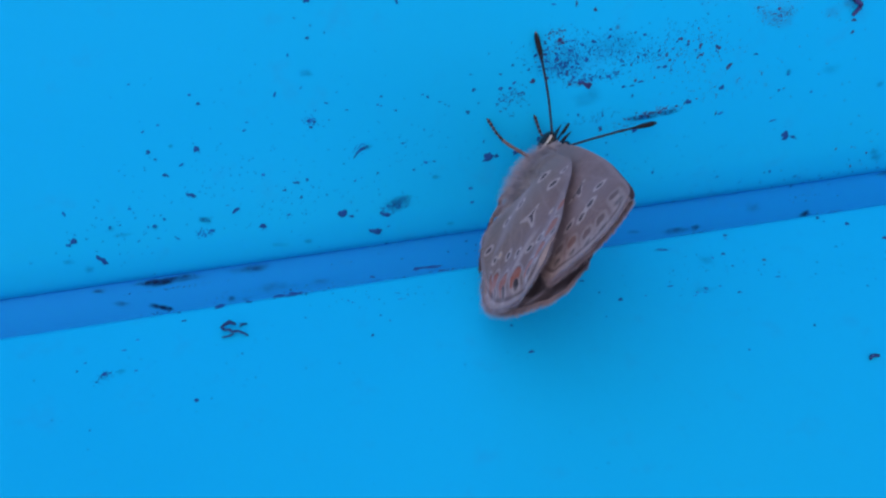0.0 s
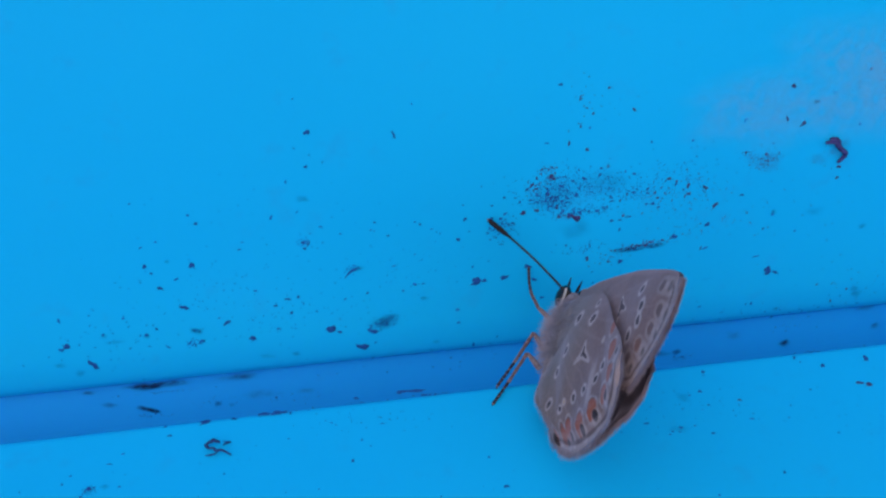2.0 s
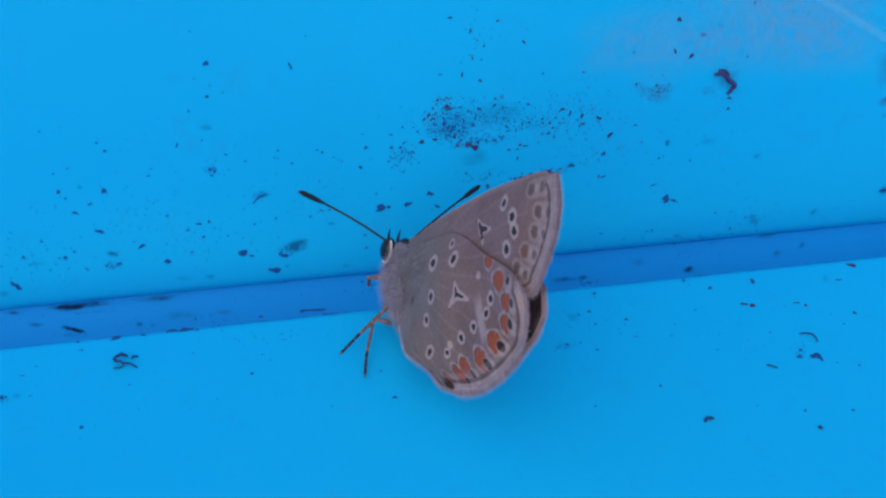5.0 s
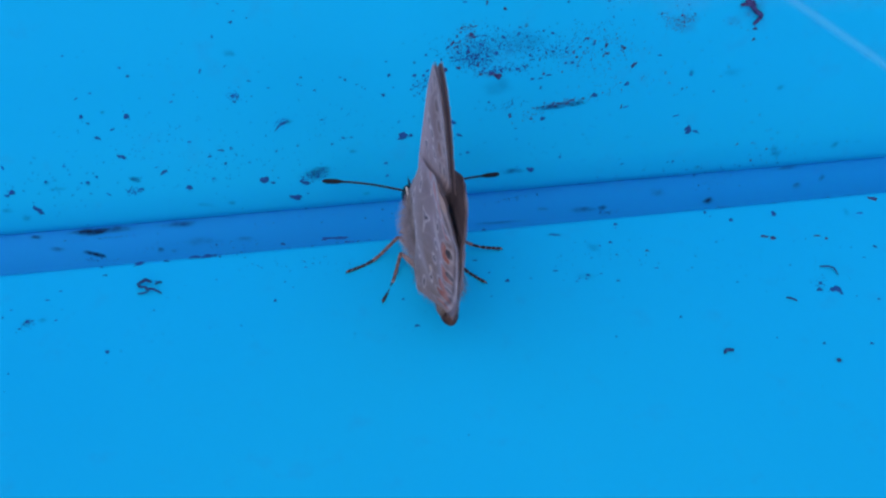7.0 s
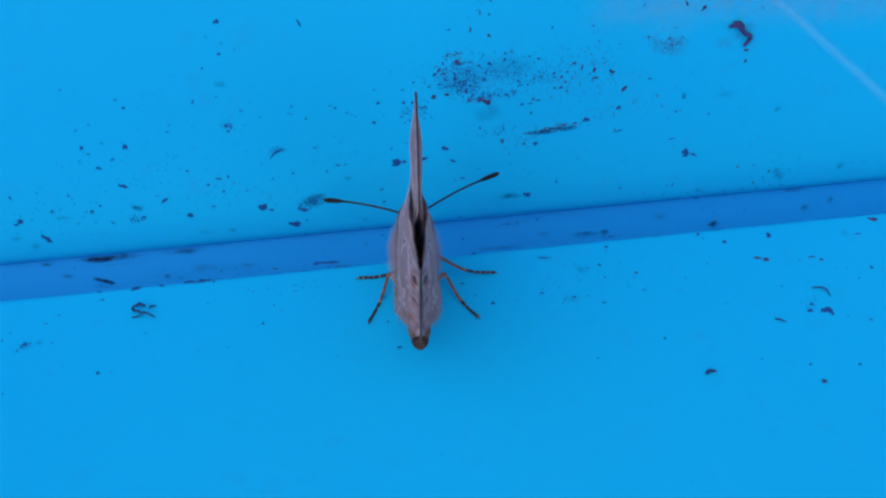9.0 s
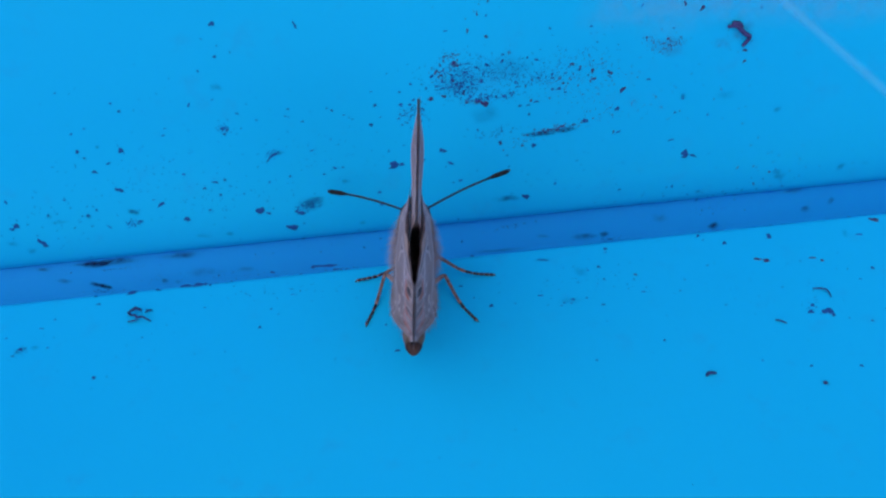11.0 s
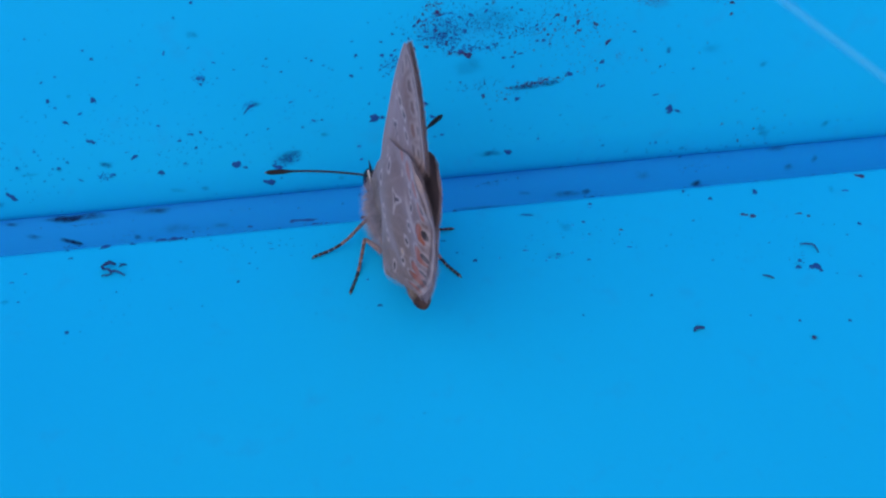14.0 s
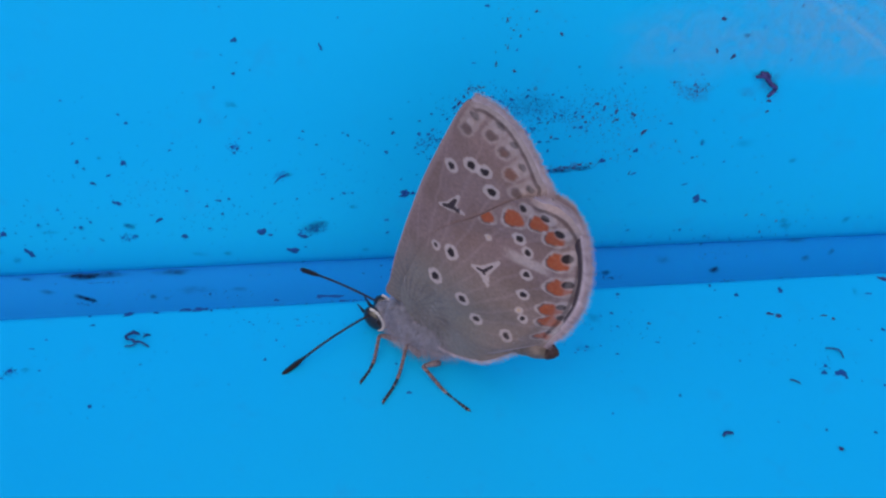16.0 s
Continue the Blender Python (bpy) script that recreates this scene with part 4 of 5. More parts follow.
spatter("fine_spatter", [(4.8, 8.5, 4.2, 1.5, -4, 420, 0.06), (3.0, 8.9, 2.6, 1.3, -8, 300, 0.05), (-0.8, 6.3, 0.9, 0.8, 0, 90, 0.075), (2.4, 8.2, 1.6, 1.4, 0, 130, 0.07), (4.3, 4.3, 1.6, 0.5, 4, 60, 0.06), (9.3, 9.0, 3.0, 1.4, 5, 120, 0.055), (1.6, 8.2, 1.6, 1.2, 0, 160, 0.06), (2.0, 7.6, 1.5, 0.5, -15, 110, 0.07), (6.9, 8.0, 0.9, 0.5, 0, 60, 0.06), (4.9, 6.9, 0.9, 0.5, 0, 70, 0.06), (3.3, 6.9, 1.0, 0.22, 5, 60, 0.08)],
        on_wall, M_DIRT, "fine dark spatter dried on the upright blue panel", 11)
spatter("fine_spatter", [(9.0, 7.4, 3.2, 1.6, -12, 160, 0.06), (12.0, 5.2, 3.5, 1.6, 0, 70, 0.06), (8.0, 4.1, 2.0, 0.25, 8, 130, 0.07), (5.5, 3.4, 1.6, 0.6, 0, 40, 0.06), (0.9, 9.0, 0.7, 0.8, 0, 45, 0.07), (4.0, 14.0, 3.0, 2.5, 0, 30, 0.06), (17.0, 6.0, 4.0, 3.0, 0, 40, 0.05), (24.0, 0.0, 5.0, 3.5, 0, 50, 0.06)],
        on_wall, M_RUST, "fine brownish spatter dried on the upright blue panel", 18)
spatter("grey_spatter", [(-7.6, 0.0, 1.1, 0.4, 18, 80, 0.07), (-17.0, 4.0, 5.0, 2.6, 0, 110, 0.06), (-13.0, 1.0, 5.0, 2.2, 0, 120, 0.06), (-6.0, 3.5, 5.0, 3.0, 0, 110, 0.05), (-23.0, 1.0, 4.0, 2.5, 0, 70, 0.07),
                         (5.8, -3.7, 1.5, 0.25, 10, 90, 0.08), (-9.6, 4.3, 0.5, 0.15, 30, 30, 0.06), (-12.2, 6.4, 0.45, 0.35, 0, 30, 0.07), (-18.6, 0.0, 0.6, 0.35, 0, 40, 0.07), (10.0, 0.5, 8.0, 2.5, 0, 60, 0.06),
                         (-15.0, 9.0, 8.0, 3.0, 0, 40, 0.05), (-4.0, -3.2, 9.0, 1.2, 0, 60, 0.09), (18.0, -2.5, 8.0, 1.4, 0, 50, 0.09)], on_wall, M_DUST, "faint grey dust marks on the upright blue panel", 12)
spatter("red_spatter", [(14.6, 9.6, 1.3, 0.8, -10, 130, 0.06), (11.0, 8.4, 2.5, 1.2, -20, 70, 0.06), (18.6, 9.5, 1.0, 1.6, 60, 30, 0.05), (1.5, 10.1, 0.5, 0.3, 0, 40, 0.07), (3.0, 13.8, 0.4, 2.5, 0, 16, 0.06), (21.0, 15.0, 4.0, 2.0, 0, 40, 0.05)],
        on_wall, M_RUST, "fine reddish spatter on the upright blue panel", 13)
spatter("ledge_dust", [(-20.0, -5.0, 6.0, 3.5, 0, 60, 0.045), (18.0, -5.0, 8.0, 4.0, 0, 90, 0.045), (0.0, -9.0, 22.0, 8.0, 0, 70, 0.035), (-24.4, -4.2, 0.6, 0.4, 0, 40, 0.06), (8.0, -3.5, 5.0, 1.5, 0, 60, 0.05),
                       (-9.0, -1.6, 4.0, 1.2, 0, 45, 0.05), (20.6, -7.3, 0.9, 0.7, 40, 30, 0.06)], on_ledge, M_DIRT, "fine dark dust lying on the blue ledge", 14)
spatter("edge_dust", [(-14.5, -0.25, 1.0, 0.1, 0, 34, 0.06), (-6.4, -0.1, 0.8, 0.08, 0, 26, 0.06), (-10.5, -0.15, 2.0, 0.05, 0, 12, 0.045), (17.0, -0.15, 0.9, 0.08, 0, 16, 0.06), (24.0, -0.2, 4.0, 0.1, 0, 12, 0.05)],
        on_ledge, M_DIRT, "dark grit along the rounded rim of the ledge", 15)


def channel_place(x, z, lift=0.0, spin=0.0):
    (y0, z0), (y1, z1) = CHANNEL
    y = y0 + (y1 - y0) * (z - z0) / (z1 - z0)
    nrm = Vector((0, z1 - z0, y0 - y1)).normalized()
    turn = nrm.to_track_quat("Z", "Y").to_matrix().to_4x4()
    return Matrix.Translation((Vector((x, y, z)) + nrm * lift) * MM) @ turn @ Matrix.Rotation(spin, 4, "Z")


spatter("channel_grime", [(-20.6, -4.0, 2.4, 0.12, 0, 60, 0.05), (-21.5, -5.9, 1.2, 0.2, -10, 50, 0.05), (-17.4, -5.2, 1.2, 0.4, 0, 30, 0.045), (-12.9, -5.7, 2.5, 0.4, 0, 30, 0.045), (12.6, -6.0, 0.7, 0.25, 0, 30, 0.06), (19.5, -4.0, 1.2, 0.5, 0, 30, 0.05)],
        channel_place, M_GRIME, "dark grime smeared along the sunken channel", 16)


def smudges(name, rows, place, mat, label, seed):
    """Soft-edged films of dried dirt and of painted haze: (a, b, half width, half height, tilt, strength)."""
    rng = random.Random(seed)
    verts, faces, dens = [], [], []
    for n, (a, b, w, h, tilt, strength) in enumerate(rows):
        c, s = math.cos(radians(tilt)), math.sin(radians(tilt))
        first = len(verts)
        rings, sides = 5, 20
        shape = [1 + 0.45 * noise.noise((math.cos(6.283 * k / sides) * 1.3, math.sin(6.283 * k / sides) * 1.3, n * 3.7 + seed)) for k in range(sides)]
        for q in range(rings + 1):
            f = q / rings
            for k in range(sides):
                an = 6.283 * k / sides
                u, v = w * f * shape[k] * math.cos(an), h * f * shape[k] * math.sin(an)
                verts.append(place(a + u * c - v * s, b + u * s + v * c, 0.012 + 0.0004 * n).translation)
                dens.append(strength * (1 - f * f) ** 1.5)
        for q in range(rings):
            for k in range(sides):
                k2 = (k + 1) % sides
                faces.append((first + q * sides + k, first + q * sides + k2, first + (q + 1) * sides + k2, first + (q + 1) * sides + k))
    ob = mesh_object(name, verts, faces, mat)
    at = ob.data.color_attributes.new("film", "FLOAT_COLOR", "POINT")
    data = np.ones((len(verts), 4), np.float32)
    data[:, :3] = np.array(dens)[:, None]
    at.data.foreach_set("color", data.ravel())
    return tagged(ob, label, "dirt", kind="stuff")


WALL_SMUDGES_A = [(-12.3, 9.4, 0.42, 0.27, -16, 0.50), (-19.7, 5.9, 0.16, 0.13, -5, 0.50), (-18.4, 0.8, 0.43, 0.26, -19, 0.55), (-7.6, 0.0, 1.22, 0.69, 16, 0.50), (-7.3, 0.3, 0.70, 0.39, 19, 0.45), (-5.2, 1.6, 0.31, 0.20, -18, 0.50), (-9.3, 4.2, 0.56, 0.22, 21, 0.50), (16.2, 5.7, 0.26, 0.29, -4, 0.50), (22.6, 4.0, 0.32, 0.23, 19, 0.40), (32.8, 0.2, 0.48, 0.38, -5, 0.60), (27.9, -1.1, 0.38, 0.30, 49, 0.45), (29.6, -1.0, 0.27, 0.16, -5, 0.45), (23.7, -1.4, 0.48, 0.36, 5, 0.45), (7.9, 3.9, 1.83, 0.24, 0, 0.85), (7.0, 3.8, 1.10, 0.21, -1, 0.70)]
WALL_SMUDGES_B = [(8.9, 4.0, 0.87, 0.24, 0, 0.80), (19.0, 5.5, 0.79, 0.45, -4, 0.15), (5.2, -1.0, 1.01, 0.27, 1, 0.60), (23.4, -1.0, 0.40, 0.25, -5, 0.45), (18.1, -2.0, 0.25, 0.21, -6, 0.40), (-18.5, 0.9, 0.44, 0.24, -6, 0.40), (-14.4, -1.6, 0.70, 0.19, -13, 0.30), (-23.0, 0.6, 0.66, 0.15, 0, 0.35), (-12.8, -1.6, 0.31, 0.19, -6, 0.40), (-4.3, -1.8, 0.27, 0.16, -6, 0.40), (-26.1, -0.7, 0.43, 0.24, -6, 0.30), (-21.2, 0.8, 0.24, 0.18, -6, 0.45), (-23.5, 1.1, 0.26, 0.21, -6, 0.40), (-25.1, -1.4, 0.33, 0.31, -6, 0.30), (3.7, 5.7, 1.07, 0.84, -5, 0.25)]
WALL_SMUDGES_C = [(1.9, 8.1, 1.73, 1.20, -4, 0.20), (4.9, 8.9, 1.86, 1.06, -4, 0.18)]
RED_SMUDGES = [(30.7, 7.5, 0.56, 0.40, -4, 0.80), (31.0, 6.5, 0.25, 0.47, -4, 0.50), (30.4, 10.3, 1.08, 1.73, -3, 0.30), (17.1, 13.3, 0.27, 0.18, -3, 0.50), (14.8, 9.4, 1.42, 0.78, -14, 0.30), (19.3, 10.1, 0.89, 0.82, -3, 0.25), (5.0, 10.0, 0.16, 0.21, -4, 0.60), (1.7, 9.5, 0.39, 0.26, -4, 0.60), (3.0, 6.7, 0.85, 0.25, -10, 0.50), (18.2, 9.4, 0.76, 0.41, -4, 0.25)]
LEDGE_SMUDGES = [(-24.4, -4.1, 0.30, 0.37, -8, 0.60), (-23.6, -4.0, 0.30, 0.23, 20, 0.30), (19.0, -13.2, 0.28, 0.26, -8, 0.40), (8.0, -2.6, 0.57, 0.40, -37, 0.25), (24.8, -1.7, 0.25, 0.45, -7, 0.35), (20.3, -7.8, 0.34, 0.32, -8, 0.30), (6.8, -4.9, 0.78, 0.32, -8, 0.20), (5.9, -1.2, 0.58, 0.17, -7, 0.40)]
CHANNEL_SMUDGES_A = [(-20.9, -3.4, 2.08, 0.33, 1, 1.00), (-21.7, -3.3, 1.15, 0.30, 0, 1.00), (-20.2, -3.2, 1.04, 0.21, 1, 0.80), (-21.7, -5.3, 0.90, 0.27, -26, 1.00), (-21.3, -5.5, 0.48, 0.21, -26, 0.90), (-24.9, -3.4, 0.56, 0.21, -6, 0.60), (-23.8, -4.6, 0.57, 0.24, -17, 0.50), (-16.3, -3.4, 1.53, 0.30, 0, 0.70), (-17.5, -5.5, 0.24, 0.28, -6, 0.70), (-16.7, -5.7, 0.22, 0.22, -6, 0.60), (-14.9, -5.1, 1.32, 0.46, -2, 0.30), (-12.2, -5.2, 0.73, 0.25, -6, 0.30), (12.1, -5.4, 0.36, 0.33, -6, 0.90), (10.7, -5.4, 1.08, 0.34, 0, 0.60), (19.9, -5.7, 0.47, 0.41, -6, 0.90)]
CHANNEL_SMUDGES_B = [(26.4, -5.0, 0.39, 0.35, -5, 0.60), (28.1, -4.5, 0.30, 0.45, -5, 0.60), (15.9, -4.4, 0.71, 0.50, -6, 0.30), (7.8, -5.0, 0.54, 0.23, -6, 0.50), (4.7, -5.9, 2.13, 0.16, -2, 0.50), (25.2, -3.1, 0.83, 0.42, 5, 0.40)]
smudges("dirt_film", WALL_SMUDGES_A, on_wall, M_FILM, "faint blue-grey smudges of dirt on the upright blue panel", 37)
smudges("dirt_film", WALL_SMUDGES_B, on_wall, M_FILM, "faint blue-grey smudges of dirt on the upright blue panel", 38)
smudges("dirt_film", WALL_SMUDGES_C, on_wall, M_FILM, "faint blue-grey smudges of dirt on the upright blue panel", 39)
smudges("red_film", RED_SMUDGES, on_wall, M_REDFILM, "faint reddish stains on the upright blue panel", 44)
smudges("dirt_film", LEDGE_SMUDGES, on_ledge, M_FILM, "faint smudges of dirt on the blue ledge", 47)
smudges("channel_film", CHANNEL_SMUDGES_A, channel_place, M_GRIMEFILM, "brownish grime dried in the sunken channel", 51)
smudges("channel_film", CHANNEL_SMUDGES_B, channel_place, M_GRIMEFILM, "brownish grime dried in the sunken channel", 52)
# milky sheen of the sky, painted as two pale films high on the panel
smudges("haze_film", [(23.0, 14.0, 9.0, 5.0, -10, 0.3), (14.0, 13.0, 6.0, 3.0, 0, 0.2)], on_wall, M_HAZEFILM, "pale sky haze painted on the upright blue panel", 60)


def fibre(name, points, radius, place, mat, label, group=""):
    """A bent strand of debris; its points are on the surface, in millimetres, with a height."""
    line = catmull([tuple((place(a, b, h + radius).translation) / MM) for a, b, h in points], 6)
    n = len(line)
    verts, faces = tube_data([Vector(p) * MM for p in line], [radius * MM * (0.55 + 0.45 * math.sin(math.pi * (i + 1) / (n + 1))) for i in range(n)], 7)
    ob = mesh_object(name, verts, faces, mat)
    return tagged(ob, label, "debris", group)


SCRAP = "dark crooked scrap of debris lying on the blue ledge"
for points, thick in (([(-17.78, -2.02, 0.05), (-18.05, -2.08, 0.3), (-18.12, -2.02, 0.22), (-18.45, -2.12, 0.15)], 0.105),
                      ([(-18.52, -2.1, 0.1), (-18.46, -2.32, 0.2), (-18.36, -2.42, 0.12)], 0.085),
                      ([(-18.38, -2.4, 0.12), (-18.1, -2.52, 0.22), (-18.02, -2.6, 0.12), (-17.7, -2.68, 0.18), (-17.25, -2.92, 0.0)], 0.07),
                      ([(-17.95, -2.72, 0.1), (-18.2, -2.84, 0.12), (-18.55, -2.74, 0.0)], 0.045),
                      ([(-17.6, -2.14, 0.0), (-17.42, -2.12, 0.1), (-17.18, -2.02, 0.02)], 0.045)):
    fibre("dead_insect_leg", points, thick, on_ledge, M_STRAW, SCRAP, "scraps on the ledge")
fibre("curled_hair", [(21.0, -6.1, 0.0), (21.4, -6.25, 0.1), (21.7, -6.5, 0.15), (21.8, -6.95, 0.0)], 0.05, on_ledge, M_STRAW, "thin dark curled hair lying on the blue ledge")
fibre("twig_scrap", [(12.75, -11.85, 0.0), (12.95, -11.68, 0.05), (13.35, -11.7, 0.0)], 0.1, on_ledge, M_STRAW, "short dark scrap lying on the blue ledge")
fibre("twig_scrap", [(17.95, -8.25, 0.0), (18.2, -8.4, 0.05), (18.5, -8.6, 0.0)], 0.05, on_ledge, M_STRAW, "short dark scrap lying on the blue ledge")
fibre("rust_curl", [(18.3, 10.55, 0.0), (18.85, 10.6, 0.12), (19.35, 10.1, 0.15), (19.75, 9.75, 0.1), (19.45, 9.1, 0.0)], 0.15, on_wall, M_RUST, "curled reddish brown flake stuck to the upright blue panel")
fibre("rust_curl", [(18.55, 10.8, 0.0), (18.95, 10.72, 0.05), (19.2, 10.45, 0.0)], 0.16, on_wall, M_RUST, "curled reddish brown flake stuck to the upright blue panel")

# a loose bundle of spider silk that drifts before the panels
rng = random.Random(21)
verts, faces = [], []
for k, rad_mm in enumerate((0.1, 0.18, 0.27)):
    ph = rng.uniform(0, 6.28)
    vs, fs = tube_data([Vector((x, 0.02 * math.sin(x * 0.4 + ph), -0.002 * (x * x - 40) + 0.02 * math.cos(x * 0.3 + ph))) * MM for x in np.linspace(-14, 14, 29)], [rad_mm * MM] * 29, 10)
    faces += [tuple(q + len(verts) for q in f) for f in fs]
    verts += vs
silk = mesh_object("spider_silk", verts, faces, M_SILK)
tagged(silk, "pale translucent strand of spider silk drifting in the air", "spider silk", kind="stuff")
# a second, finer strand that bows across the ledge
verts, faces = [], []
for rad_mm in (0.12, 0.24):
    vs, fs = tube_data([Vector((x, -0.009 * x * x, 0.06 * math.sin(x * 0.7))) * MM for x in np.linspace(-8, 11, 25)], [rad_mm * MM * (0.25 + 0.75 * math.sin(math.pi * k / 24)) for k in range(25)], 10)
    faces += [tuple(q + len(verts) for q in f) for f in fs]
    verts += vs
loose_silk = mesh_object("spider_silk", verts, faces, M_THINSILK)
tagged(loose_silk, "fine bowed strand of spider silk floating over the ledge", "spider silk", kind="stuff")


# ---------------------------------------------------------------- movement
BODY_ROWS = [
    (0.0, -2.96, 1.18, 0.21, 29.9, -14.0, 52.3),
    (0.5, 0.34, -4.20, -0.28, 5.6, 1.6, 78.4),
    (1.0, 0.33, -3.61, -0.22, 1.6, 6.6, 97.6),
    (1.5, 0.58, -3.62, 0.08, -8.5, -0.7, 93.0),
    (2.0, 0.13, -1.97, 0.02, 13.9, -5.9, 69.0),
    (2.5, 0.54, -0.83, 0.21, 18.1, -10.7, 66.3),
    (3.0, 0.27, -0.55, 0.55, 25.3, -11.8, 69.8),
    (3.5, -0.02, -0.13, 0.45, 30.5, -13.3, 75.6),
    (6.0, -3.19, -6.76, 0.10, 1.3, 2.1, 97.7),
    (6.5, -2.84, -5.97, 0.01, -3.5, 1.1, 90.2),
    (7.0, -2.04, -4.97, -0.04, -5.5, 4.8, 88.4),
    (7.5, -2.17, -4.92, -0.00, -1.4, 3.2, 85.5),
    (8.0, -2.11, -4.99, -0.00, -1.1, 3.1, 84.9),
    (8.5, -2.19, -5.04, -0.00, -0.5, 3.0, 85.1),
    (9.0, -2.29, -5.03, -0.00, -0.1, 3.2, 84.8),
    (11.5, -2.33, -4.73, 0.00, 1.8, -0.5, 81.6),
    (12.0, -2.32, -4.65, 0.00, 1.6, -1.1, 81.3),
    (12.5, -2.32, -4.56, 0.00, 1.5, -1.7, 81.1),
    (13.0, -2.27, -4.67, -0.00, 0.2, -2.3, 82.8),
    (13.5, -2.00, -5.01, -0.04, -3.3, -1.1, 88.6),
    (14.0, -2.02, -5.52, 0.14, -2.1, 3.0, 94.3),
    (14.5, -1.94, -5.71, 0.07, -0.2, 8.1, 104.7),
    (15.0, -1.51, -6.08, 0.32, -0.1, 10.2, 116.9),
    (15.5, -0.15, -6.00, 0.62, -6.5, 17.7, 136.7),
    (16.0, 0.32, -6.41, 0.73, -5.7, 19.9, 137.6),
]
